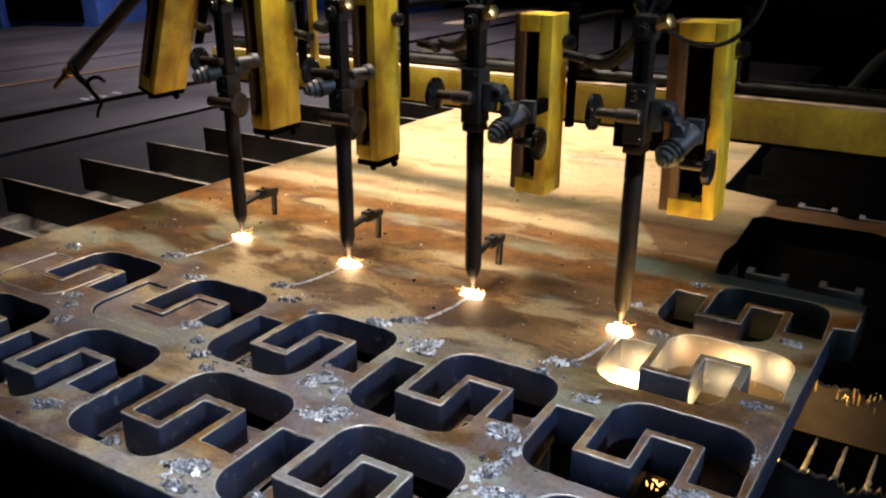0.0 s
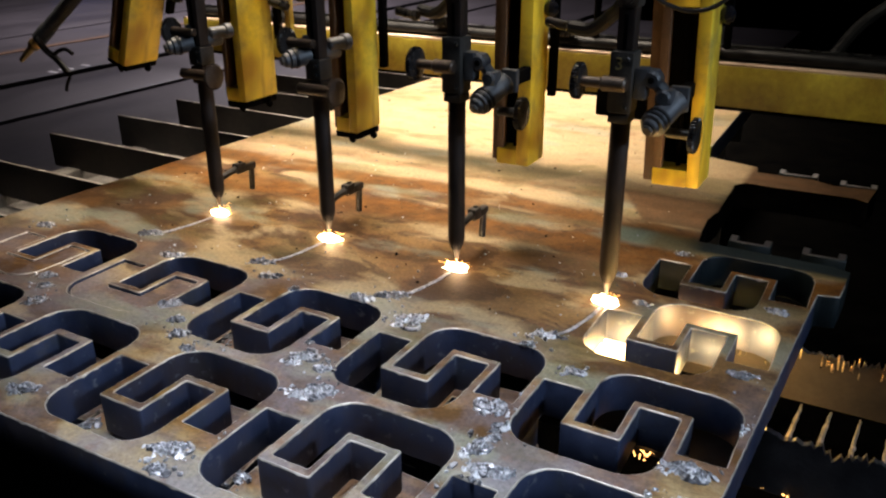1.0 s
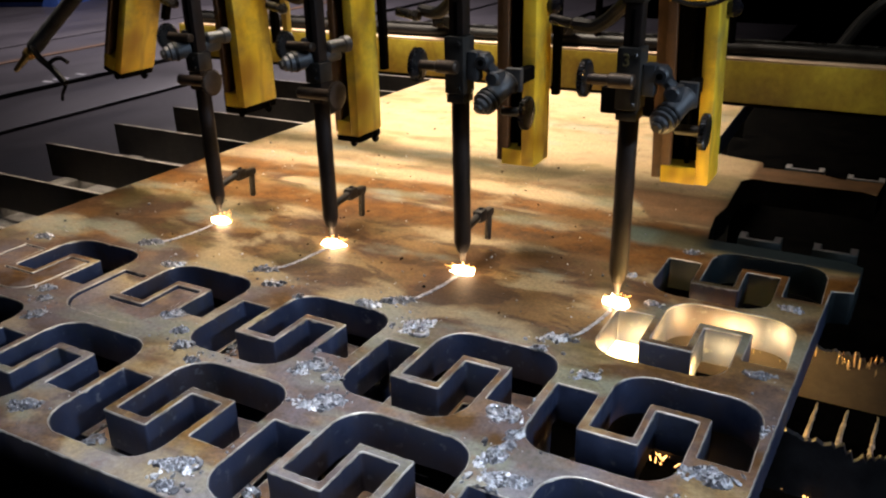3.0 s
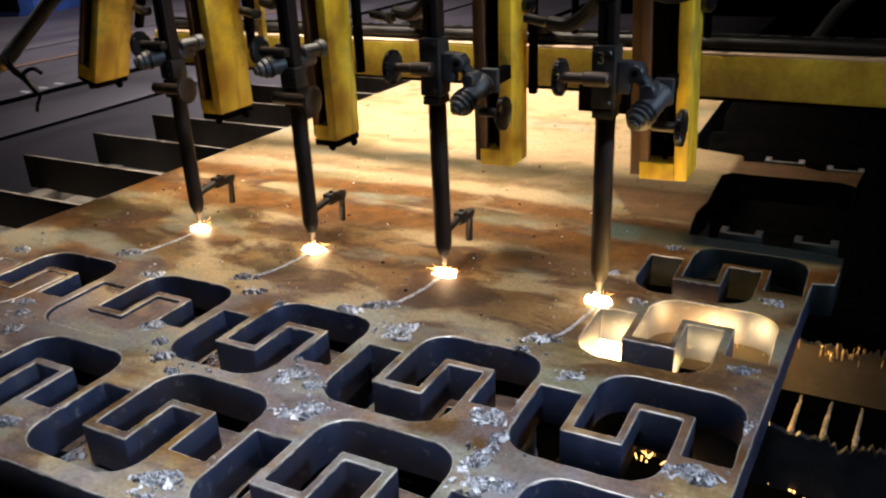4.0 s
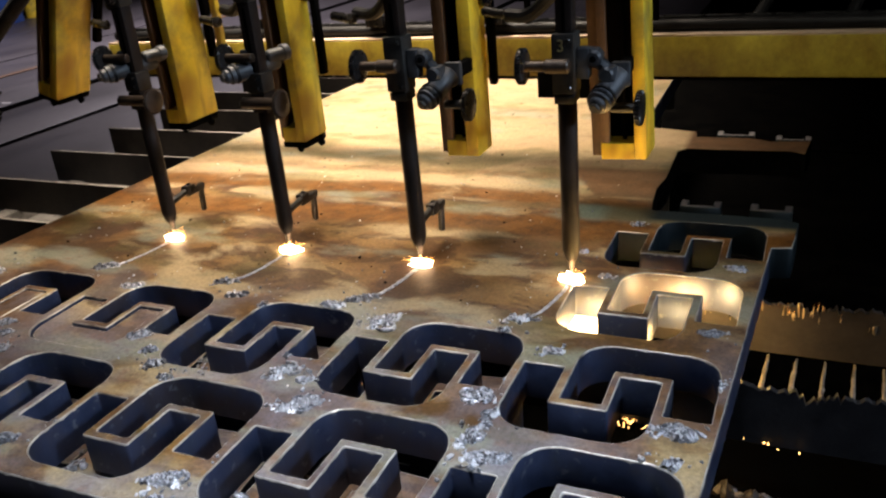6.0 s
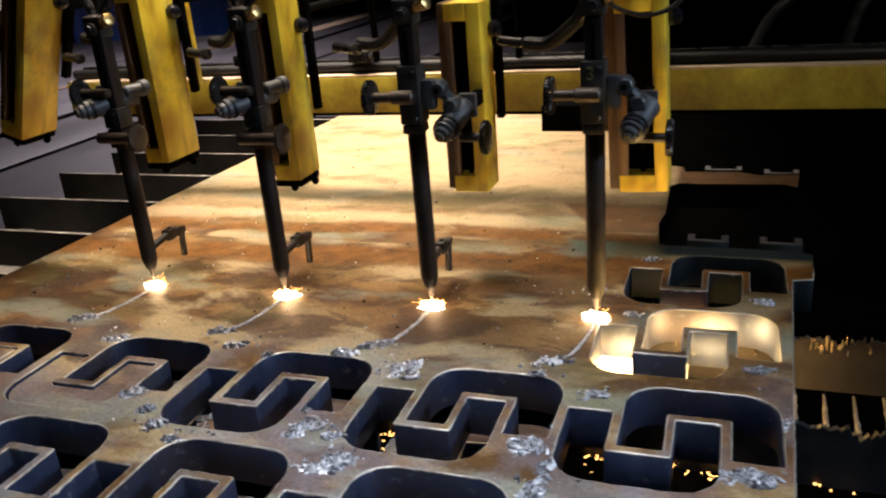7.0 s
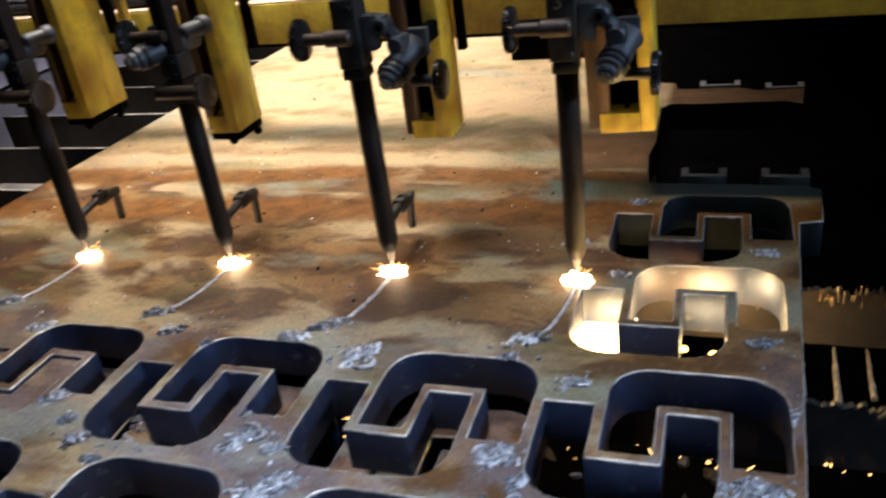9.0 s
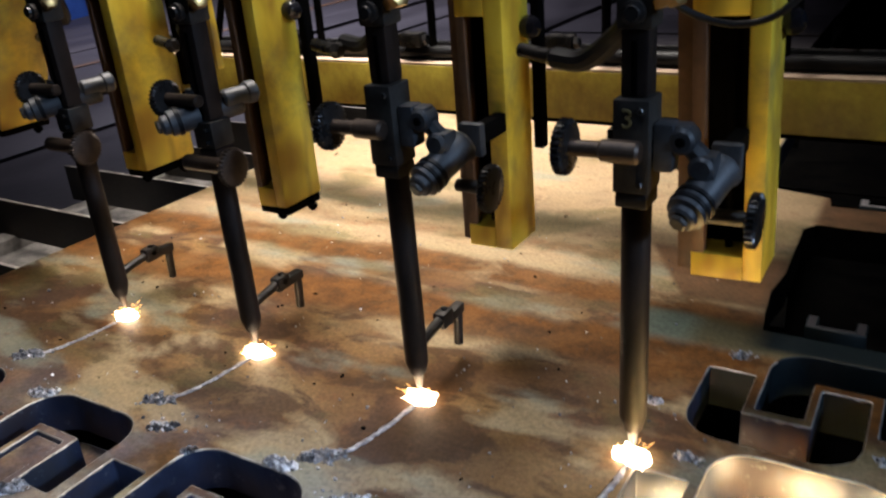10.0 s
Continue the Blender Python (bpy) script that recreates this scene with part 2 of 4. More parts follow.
M_SLAT = worn("slat_steel", (0.015, 0.013, 0.013), (0.052, 0.043, 0.037), (0.5, 0.7), 0.3, 8, 80, 0.4, 0.002)
M_DROSS = worn("dross_crust", (0.16, 0.12, 0.075), (0.60, 0.50, 0.34), (0.2, 0.4), 0.75, 30, 160, 0.6, 0.003)
M_SLAG = slag_material()
M_RUBBLE = rubble_material()
M_CURL = worn("folded_slag", (0.09, 0.09, 0.105), (0.50, 0.51, 0.56), (0.22, 0.45), 0.55, 110, 260, 0.5, 0.002)
M_GRATE = worn("worn_grate", (0.10, 0.085, 0.07), (0.40, 0.35, 0.29), (0.35, 0.6), 0.3, 60, 200, 0.5, 0.002)
M_BEAD = worn("kerf_bead", (0.12, 0.115, 0.125), (0.56, 0.54, 0.56), (0.3, 0.55), 0.35, 110, 240, 0.5, 0.002)
M_SHEET = worn("dark_steel_sheet", (0.034, 0.031, 0.036), (0.070, 0.064, 0.071), (0.4, 0.6), 0.3, 1.4, 40, 0.1, 0.001, (1, 0.4, 1))
M_DUST = worn("pale_dust", (0.05, 0.045, 0.042), (0.30, 0.28, 0.26), (0.7, 0.9), 0.0, 12, 90, 0.5, 0.003)
# floor colour lowered to near black so its unlit parts stay dark
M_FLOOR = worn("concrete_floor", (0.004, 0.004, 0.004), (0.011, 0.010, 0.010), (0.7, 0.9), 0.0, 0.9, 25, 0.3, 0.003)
M_WALL = worn("hall_wall", (0.05, 0.05, 0.055), (0.10, 0.10, 0.11), (0.6, 0.8), 0.0, 0.8, 20, 0.1, 0.002)
M_BLUE = worn("blue_enamel", (0.02, 0.06, 0.26), (0.05, 0.12, 0.42), (0.35, 0.5), 0.0, 4, 60, 0.1)
M_PLANK = worn("pale_tan_strip", (0.30, 0.21, 0.14), (0.50, 0.38, 0.27), (0.6, 0.8), 0.0, 3, 40, 0.2)
M_CHALK = worn("chalk_mark", (0.45, 0.45, 0.45), (0.7, 0.7, 0.7), (0.8, 0.9), 0.0, 40, 200, 0.1)
M_SPARK = glow("white_hot_metal", (1.0, 0.74, 0.44), 40.0)
M_SPRAY = glow("white_hot_spray", (1.0, 0.74, 0.40), 9.0)
M_OCHRE = worn("ochre_brown_paint", (0.20, 0.115, 0.013), (0.54, 0.44, 0.048), (0.35, 0.6), 0.0, 6.5, 70, 0.15, 0.001, (0.9, 1, 0.8))
M_STREAK = glow("orange_spark", (1.0, 0.50, 0.14), 3.0)
M_MOLTEN = glow("molten_steel", (1.0, 0.50, 0.14), 6.0)
M_FLAME = glow("preheat_flame", (1.0, 0.45, 0.16), 1.2)
M_BLACK.node_tree.nodes["Principled BSDF"].inputs["Specular IOR Level"].default_value = 0.18
M_BARREL.node_tree.nodes["Principled BSDF"].inputs["Specular IOR Level"].default_value = 0.22
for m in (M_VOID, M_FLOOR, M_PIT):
    m.node_tree.nodes["Principled BSDF"].inputs["IOR"].default_value = 1.0     # no gloss, so these stay dark under the lamps
M_YDIGIT = worn("ochre_digit", (0.15, 0.115, 0.045), (0.25, 0.20, 0.085), (0.5, 0.6), 0.0, 30, 150, 0.1)

# ---------------------------------------------------------------- mesh helpers


def mesh_of(name, bm, *mats):
    me = bpy.data.meshes.new(name)
    bm.normal_update()
    bm.to_mesh(me)
    bm.free()
    for m in mats:
        me.materials.append(m)
    return me


def smooth(me, angle=35):
    me.polygons.foreach_set("use_smooth", [True] * len(me.polygons))
    me.set_sharp_from_angle(angle=radians(angle))
    return me


def part(name, bm, material, parent, label="", soft=True):
    me = mesh_of(name, bm, material)
    if soft:
        smooth(me)
    ob = new(name, me)
    ob.parent = parent
    if label:
        tagged(ob, label)
    return ob


def thing(name, place=(0, 0, 0), turn=(0, 0, 0), label="", category="", group="", kind=""):
    ob = new(name)
    ob.empty_display_size = 0.05
    ob.matrix_basis = pose(*place, *turn)
    return tagged(ob, label, category, group, kind)


def solo(name, bm, material, label="", category="", group="", kind="", soft=True):
    me = mesh_of(name, bm, material)
    if soft:
        smooth(me)
    return tagged(new(name, me), label, category, group, kind)


def box(x0, x1, y0, y1, z0, z1, bevel=0.0, bm=None):
    own = bmesh.new()
    bmesh.ops.create_cube(own, size=1, matrix=Matrix.Translation(((x0 + x1) / 2, (y0 + y1) / 2, (z0 + z1) / 2))
                          @ Matrix.Diagonal((x1 - x0, y1 - y0, z1 - z0, 1)))
    if bevel:
        bmesh.ops.bevel(own, geom=own.edges[:], offset=bevel, segments=2, affect="EDGES", profile=0.6)
    return join(bm, own)


def join(bm, own, m=None):
    if m is not None:
        bmesh.ops.transform(own, matrix=m, verts=own.verts[:])
    if bm is None:
        return own
    me = bpy.data.meshes.new("tmp")
    own.to_mesh(me)
    own.free()
    bm.from_mesh(me)
    bpy.data.meshes.remove(me)
    return bm


def lathe(profile, a, b, segs=24, bm=None):
    """A turned body: profile of (distance along a-b in metres, radius)."""
    a, b = Vector(a), Vector(b)
    q = (b - a).to_track_quat("Z", "Y").to_matrix().to_4x4()
    own = bmesh.new()
    rings = []
    for d, r in profile:
        rings.append([own.verts.new((r * math.cos(2 * math.pi * k / segs), r * math.sin(2 * math.pi * k / segs), d)) for k in range(segs)])
    for r0, r1 in zip(rings, rings[1:]):
        for k in range(segs):
            own.faces.new((r0[k], r0[(k + 1) % segs], r1[(k + 1) % segs], r1[k]))
    own.faces.new(rings[0][::-1])
    own.faces.new(rings[-1])
    return join(bm, own, Matrix.Translation(a) @ q)


def rod(a, b, r, segs=20, bm=None, bevel=None):
    n = (Vector(b) - Vector(a)).length
    e = min(r * 0.25, n * 0.2) if bevel is None else bevel
    return lathe([(0, r - e), (e, r), (n - e, r), (n, r - e)], a, b, segs, bm)


def tube(points, r, segs=10, bm=None, steps=8):
    """A bent round bar or hose through points, smoothed."""
    pts = [Vector(p) for p in points]
    if steps > 1 and len(pts) > 2:
        ext = [2 * pts[0] - pts[1]] + pts + [2 * pts[-1] - pts[-2]]
        fine = []
        for i in range(1, len(ext) - 2):
            p0, p1, p2, p3 = ext[i - 1:i + 3]
            for k in range(steps):
                u = k / steps
                fine.append(0.5 * ((2 * p1) + (p2 - p0) * u + (2 * p0 - 5 * p1 + 4 * p2 - p3) * u * u + (3 * p1 - p0 - 3 * p2 + p3) * u ** 3))
        pts = fine + [pts[-1]]
    own = bmesh.new()
    rings = []
    side = Vector((0.3, 0.2, 1)).normalized()
    for i, p in enumerate(pts):
        way = (pts[min(i + 1, len(pts) - 1)] - pts[max(i - 1, 0)]).normalized()
        side = (side - way * side.dot(way)).normalized()
        up = way.cross(side)
        rings.append([own.verts.new(p + r * (math.cos(2 * math.pi * k / segs) * side + math.sin(2 * math.pi * k / segs) * up)) for k in range(segs)])
    for r0, r1 in zip(rings, rings[1:]):
        for k in range(segs):
            own.faces.new((r0[k], r1[k], r1[(k + 1) % segs], r0[(k + 1) % segs]))
    own.faces.new(rings[0])
    own.faces.new(rings[-1][::-1])
    bmesh.ops.recalc_face_normals(own, faces=own.faces[:])
    return join(bm, own)


def serrated(a, b, r, teeth=28, bm=None):
    """A knurled hand wheel between a and b."""
    a, b = Vector(a), Vector(b)
    n = (b - a).length
    q = Matrix.Translation(a) @ (b - a).to_track_quat("Z", "Y").to_matrix().to_4x4()
    own = bmesh.new()
    rings = []
    for d, k0 in ((0, 0.90), (n * 0.15, 1.0), (n * 0.85, 1.0), (n, 0.90)):
        ring = []
        for k in range(teeth * 4):
            rr = r * k0 * (1.0 if k % 4 < 2 else 0.90)
            t = 2 * math.pi * k / (teeth * 4)
            ring.append(own.verts.new((rr * math.cos(t), rr * math.sin(t), d)))
        rings.append(ring)
    m = teeth * 4
    for r0, r1 in zip(rings, rings[1:]):
        for k in range(m):
            own.faces.new((r0[k], r0[(k + 1) % m], r1[(k + 1) % m], r1[k]))
    own.faces.new(rings[0][::-1])
    own.faces.new(rings[-1])
    return join(bm, own, q)


# ---------------------------------------------------------------- the hall
TOP = 0.80          # the plate's upper face
THICK = 0.075

tagged(solo("floor", box(-14, 8, -5, 14, -0.2, 0.0), M_FLOOR), "concrete hall floor coloured near black for the dark", "floor", kind="structure")
tagged(solo("ceiling", box(-14, 8, -5, 14, 6.0, 6.2), M_WALL), "dark hall ceiling", "ceiling", kind="structure")
for nm, b in (("wall_north", (-14, 8, 14, 14.2, 0, 6)), ("wall_south", (-14, 8, -5.2, -5, 0, 6)),
              ("wall_west", (-14.2, -14, -5, 14, 0, 6)), ("wall_east", (8, 8.2, -5, 14, 0, 6))):
    tagged(solo(nm, box(*b), M_WALL), "dark sheet-clad hall wall", "wall", kind="structure")

# ---------------------------------------------------------------- the plate with its nested cut-outs


def rounded(points, segs=8):
    """Corner points (x, y, radius) to an outline with rounded corners."""
    out = []
    n = len(points)
    for i, (x, y, r) in enumerate(points):
        p = Vector((x, y))
        a = (Vector(points[i - 1][:2]) - p).normalized()
        b = (Vector(points[(i + 1) % n][:2]) - p).normalized()
        if r <= 0:
            out.append(p)
            continue
        for k in range(segs + 1):
            u = k / segs
            out.append((1 - u) ** 2 * (p + a * r) + 2 * u * (1 - u) * (p + (a + b) * r * 0.12) + u * u * (p + b * r))
    return out


HOOK = [(-0.072, 0.108, 0.003), (-0.072, -0.077, 0.055), (0.167, -0.077, 0.055), (0.167, 0.103, 0.004),
        (0.099, 0.103, 0.004), (0.099, 0.0, 0.004), (0.0, 0.0, 0.004), (0.0, 0.108, 0.003)]


def hook_outline(cx, cy, flipped):
    pts = rounded(HOOK)
    if flipped:
        pts = [Vector((0.184 - p.x, 0.120 - p.y)) for p in pts]
    return [(cx + p.x, cy + p.y) for p in pts]


def ragged(line, step=0.007, amount=0.0007):
    """An outline broken into short steps that wander a little, as a flame leaves it."""
    out = []
    for i, p in enumerate(line):
        a, b = Vector(line[i - 1]), Vector(p)
        n = max(1, int((b - a).length / step))
        for k in range(n):
            q = a + (b - a) * ((k + 1) / n)
            out.append((q.x + amount * noise.noise((q.x * 95, q.y * 95, 0.3)), q.y + amount * noise.noise((q.x * 95, q.y * 95, 7.3))))
    return out


def solid(outlines, z0, z1, edge=0.0022):
    """A flat body cut out along outlines (holes by the even-odd rule), from z0 to z1."""
    cu = bpy.data.curves.new("outline", "CURVE")
    cu.dimensions, cu.fill_mode = "2D", "BOTH"
    cu.extrude = (z1 - z0) / 2 - edge
    cu.bevel_depth, cu.bevel_resolution, cu.offset = edge, 1, -edge
    for line in outlines:
        sp = cu.splines.new("POLY")
        sp.points.add(len(line) - 1)
        for p, (x, y) in zip(sp.points, line):
            p.co = (x, y, 0, 1)
        sp.use_cyclic_u = True
    ob = bpy.data.objects.new("outline", cu)
    me = bpy.data.meshes.new_from_object(ob)
    bpy.data.objects.remove(ob)
    bpy.data.curves.remove(cu)
    bm = bmesh.new()
    bm.from_mesh(me)
    bpy.data.meshes.remove(me)
    bmesh.ops.translate(bm, vec=(0, 0, (z0 + z1) / 2), verts=bm.verts[:])
    bmesh.ops.remove_doubles(bm, verts=bm.verts[:], dist=0.00005)
    bmesh.ops.recalc_face_normals(bm, faces=bm.faces[:])
    return bm


def cut_body(name, outlines, z0, z1, label, category, group=""):
    bm = solid(outlines, z0, z1)
    bm.normal_update()
    for f in bm.faces:
        f.material_index = 0 if f.normal.z > 0.97 else 2 if f.normal.z > 0.2 else 1
    # back right walls and rims take darker copies, their shade as colour
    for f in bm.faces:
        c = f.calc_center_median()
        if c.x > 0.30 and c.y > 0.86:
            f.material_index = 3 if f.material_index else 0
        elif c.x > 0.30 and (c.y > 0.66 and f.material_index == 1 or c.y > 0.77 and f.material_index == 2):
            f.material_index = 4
    me = mesh_of(name, bm, M_TOP, M_CUT, M_RIM, M_VOID, M_CUT_SHADED)
    return tagged(new(name, me), label, category, group)


ROW0, ROW1 = -0.305, 0.0
CELLS = [(0.330, ROW0), (-0.020, ROW0), (-0.368, ROW0), (-0.712, ROW0), (-1.062, ROW0),
         (0.345, ROW1), (0.0, ROW1), (-0.357, ROW1), (-0.711, ROW1), (-1.062, ROW1),
         (0.352, 0.313), (0.378, 0.606)]
holes = []
for cx, cy in CELLS:
    holes.append(hook_outline(cx, cy, False))
    holes.append(hook_outline(cx, cy, True))
# the plate lies a little askew under the machine; behind, an earlier strip has been cut away
OUTER = [(-1.311, -0.435), (0.594, -0.405), (0.644, 0.62), (0.648, 0.69), (0.690, 0.70), (0.698, 0.845), (0.66, 0.862), (0.36, 0.865),
         (0.352, 0.93), (0.345, 1.02), (0.356, 1.10), (0.350, 1.34), (0.372, 1.375), (0.43, 1.372), (0.66, 1.382), (0.698, 1.36),
         (0.712, 1.49), (0.60, 1.475), (0.54, 1.505), (0.385, 1.50), (0.377, 1.553), (0.20, 1.60), (0.18, 2.7), (-1.18, 2.7)]
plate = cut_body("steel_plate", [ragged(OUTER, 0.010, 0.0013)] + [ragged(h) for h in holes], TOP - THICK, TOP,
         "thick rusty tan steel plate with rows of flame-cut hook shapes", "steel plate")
# the upper rim is nicked and melted unevenly
for v in plate.data.vertices:
    if TOP - 0.003 < v.co.z < TOP - 0.0001:
        v.co.z -= 0.007 * max(0.0, noise.noise(v.co * 60) - 0.12)
# two parts still lie in their kerfs
for cx, cy, dz, tilt in ((-0.711, ROW1, 0.006, 1.6), (-1.062, ROW1, 0.001, 0.0)):
    inner = [(cx + p.x, cy + p.y) for p in rounded([(x * 1.0 + (0.003 if x < 0.05 and y != 0 or x == 0.099 else -0.003) * (1 if (x, y) not in ((0.0, 0.0), (0.0, 0.108)) else -1),
             y + (0.003 if y < 0 else -0.003), r) for x, y, r in HOOK])]
    ob = cut_body("hook_part", [inner], TOP - THICK - dz, TOP - dz, "U-shaped cut steel part still lying in its kerf", "steel part",
                  "cut hook parts")
# leftover webs standing on the slats in the cleared strip
for x0, x1, y0 in ((0.420, 0.517, 0.905), (0.586, 0.682, 0.905), (0.440, 0.550, 1.525), (0.612, 0.712, 1.495)):
    own = [(x0, y0), (x1, y0), (x1, y0 + 0.045), (x1 - 0.018, y0 + 0.045), (x1 - 0.018, y0 + 0.012), (x0 + 0.018, y0 + 0.012), (x0 + 0.018, y0 + 0.045),
           (x0, y0 + 0.045)]
    bits = cut_body("steel_offcut", [own], TOP - THICK, TOP, "dark U-shaped steel offcut standing on table slats", "offcut", "offcuts in the strip")
    # walls in the shaded copy; far tops coloured pale to read as bright edges
    bits.data.materials[0], bits.data.materials[3] = M_BEAD if y0 > 1 else M_SHEET, M_CUT_SHADED

# ---------------------------------------------------------------- the cutting table
SLAT_Y = [0.597 + 0.331 * k for k in range(-3, 7)]


def ragged_slat(x0, x1, top, bottom, thick, rough):
    bm = bmesh.new()
    n = int((x1 - x0) / 0.006)
    rows = []
    for k in range(n + 1):
        x = x0 + (x1 - x0) * k / n
        z = top
        if x > -1.2:
            z -= rough * (abs(noise.noise((x * 150, top, bottom * 9))) * 0.75 + 0.5 * abs(noise.noise((x * 14, 3, 1))))
        rows.append([bm.verts.new((x, s * thick / 2, zz)) for s in (-1, 1) for zz in (bottom, z)])
    for a, b in zip(rows, rows[1:]):
        bm.faces.new((a[0], b[0], b[1], a[1]))
        bm.faces.new((a[2], a[3], b[3], b[2]))
        bm.faces.new((a[1], b[1], b[3], a[3]))
        bm.faces.new((a[0], a[2], b[2], b[0]))
    bm.faces.new((rows[0][0], rows[0][1], rows[0][3], rows[0][2]))
    bm.faces.new((rows[-1][0], rows[-1][2], rows[-1][3], rows[-1][1]))
    return bm


table = thing("cutting_table", (0, 0, 0), label="long welded steel cutting table with crusted slats", category="cutting table")
for i, y in enumerate(SLAT_Y):
    # near slats take a darker copy, their lack of light as colour
    ob = part("slat", ragged_slat(-2.17, 1.15 if y < 0.7 else 0.34 if y < 1.4 else 0.15, TOP - THICK, 0.595, 0.012, 0.045), M_SLAT if y > 0.5 else M_SLAT_DIM, table, soft=False)
    ob.location = (0, y, 0)
    edge = part("worn_edge", box(-2.168, -1.22, -0.0055, 0.0055, TOP - THICK, TOP - THICK + 0.0012), M_RIM, ob, "bright worn edge", False)
bm = box(-2.1, -2.02, -1.2, 2.9, 0.50, 0.60, 0.006)
part("side_beam", bm, M_DUST, table, "side beam covered in pale dust")
part("side_beam", box(1.16, 1.22, -1.2, 2.9, 0.45, 0.595, 0.006), M_VOID, table, "black side beam")
part("shelf", box(-2.02, -1.80, -1.2, 2.9, 0.535, 0.555, 0.004), M_DUST, table, "pale dusty ledge")
for k in range(8):
    x = 0.600 + 0.0565 * k
    long = 0.15 + 0.045 * (k * 7 % 5) / 4
    bm = lathe([(long * u / 12, 0.0022 + 0.0030 * u / 12 + 0.0004 * (u * (k + 3) % 3)) for u in range(13)], (x + 0.006, 0.610, 0.578), (x - 0.004, 0.43, 0.588), 8)
    for v in bm.verts:
        v.co += Vector((noise.noise(v.co * 60), 0, noise.noise(v.co * 75 + Vector((4, 1, k))))) * 0.0035
    part("grate_bar", bm, M_GRATE, table, "bright worn grate bar")
part("cross_bar", ragged_slat(0.56, 1.15, 0.588, 0.50, 0.012, 0.022), M_SLAT, table, "ragged black cross bar", False).location = (0, 0.428, 0)
for x in (-2.06, 1.26):
    for y in (-1.15, 0.9, 2.85):
        part("leg", box(x - 0.05, x + 0.05, y - 0.05, y + 0.05, 0.0, 0.5, 0.004), M_SLAT, table)
part("pan", box(-2.0, 1.15, -1.2, 2.9, 0.30, 0.32), M_PIT, table, "near-black sheet, the dark of the pit as its colour")
# added sheet that blacks out the floor behind the table
part("pan", box(-0.15, 2.6, 2.92, 8.0, 0.30, 0.32), M_PIT, table, "near-black sheet, the dark of the pit as its colour")

# ---------------------------------------------------------------- torches
TORCH_Y = 0.436
TORCH_X = (-0.795, -0.436, -0.081, 0.270)


def torch(x, kind, number=""):
    t = thing("cutting_torch", (x, TORCH_Y, TOP), label="dark oxidised machine cutting torch, lit above the plate", category="cutting torch",
              group="cutting torches")
    bm = lathe([(0.052, 0.0125), (0.066, 0.0165), (0.075, 0.0185), (0.385, 0.0185), (0.388, 0.017)], (0, 0, 0), (0, 0, 1), 28)
    part("barrel", bm, M_BARREL, t)
    bm = lathe([(0.026, 0.0045), (0.030, 0.006), (0.047, 0.0085), (0.050, 0.0105), (0.058, 0.0105)], (0, 0, 0), (0, 0, 1), 20)
    part("nozzle", bm, M_TAN, t, "darkened copper cutting nozzle")
    if kind == "right":
        zc = (0.404, 0.516)
        block = part("collar", box(-0.0215, 0.0215, -0.027, 0.022, zc[0], zc[1], 0.003), M_BLOCK, t, "grimy steel clamp block")
        part("lip", box(-0.0200, 0.0200, -0.024, 0.020, zc[0] - 0.020, zc[0] - 0.001, 0.004), M_BLOCK, block)
    else:
        zc = (0.396, 0.440)
        block = part("collar", box(-0.0210, 0.0210, -0.023, 0.022, zc[0], zc[1], 0.003), M_BLOCK, t, "grimy steel clamp block")
        part("lip", box(-0.0205, 0.0205, -0.022, 0.022, zc[0] - 0.046, zc[0] - 0.001, 0.006), M_BARREL, block)
    for zs in (zc[0] + 0.012, zc[1] - 0.012):
        part("clamp_screw", rod((0.012, -0.031, zs), (0.012, -0.022, zs), 0.0042, 6), M_KNOB, block)
    part("upper_tube", box(-0.0165, 0.0165, -0.0165, 0.0165, zc[1] + 0.0005, 0.64, 0.005), M_BARREL, t)
    part("groove", box(-0.0035, 0.0035, -0.0172, -0.0155, zc[1] + 0.002, 0.58, 0.0006), M_VOID, t, "dark rack groove")
    head = part("valve_block", box(-0.021, 0.021, -0.021, 0.021, 0.592, 0.638, 0.005), M_BLOCK, t)
    part("bolt", lathe([(0, 0.0125), (0.004, 0.0135), (0.010, 0.0135), (0.012, 0.009), (0.016, 0.008)], (0.002, -0.021, 0.612), (0.002, -0.06, 0.612), 16), M_KNOB, head, "round bolt head")
    part("valve", lathe([(0, 0.010), (0.018, 0.010), (0.020, 0.014), (0.032, 0.014), (0.034, 0.009)], (0.020, -0.008, 0.620), (0.060, -0.022, 0.636), 6), M_BRASS, head, "brass hexagonal valve")
    for side, reach in ((-1, 0.115), (1, 0.085)):
        part("union", lathe([(0, 0.009), (0.016, 0.009), (0.017, 0.0115), (0.026, 0.0115), (0.027, 0.009)], (side * 0.010, 0.006, 0.634), (side * 0.040, 0.020, 0.690), 6), M_KNOB, head, "steel hose union")
        hs = tube([(side * 0.020, 0.011, 0.654), (side * 0.040, 0.020, 0.688), (side * 0.075, 0.034, 0.735), (side * reach, 0.05, 0.80), (side * reach, 0.07, 0.92)], 0.0105, 10)
        part("supply_hose", hs, M_BLACK, t, "black supply hose")
    if kind == "right":
        zk, yk, xk = 0.461, -0.044, -0.073
        sh = part("upper_shaft", rod((xk, yk, zk), (0.012, yk, zk), 0.010), M_TAN, t, "tan steel shaft")
        part("sleeve", rod((-0.03, yk, zk), (0.018, yk, zk), 0.0135), M_TAN, sh)
        part("hand_wheel", serrated((xk - 0.007, yk, zk), (xk + 0.007, yk, zk), 0.034), M_KNOB, t)
        arm = box(0.022, 0.046, -0.016, 0.014, 0.430, 0.488, 0.005)
        box(0.040, 0.064, -0.012, 0.016, 0.452, 0.486, 0.006, arm)
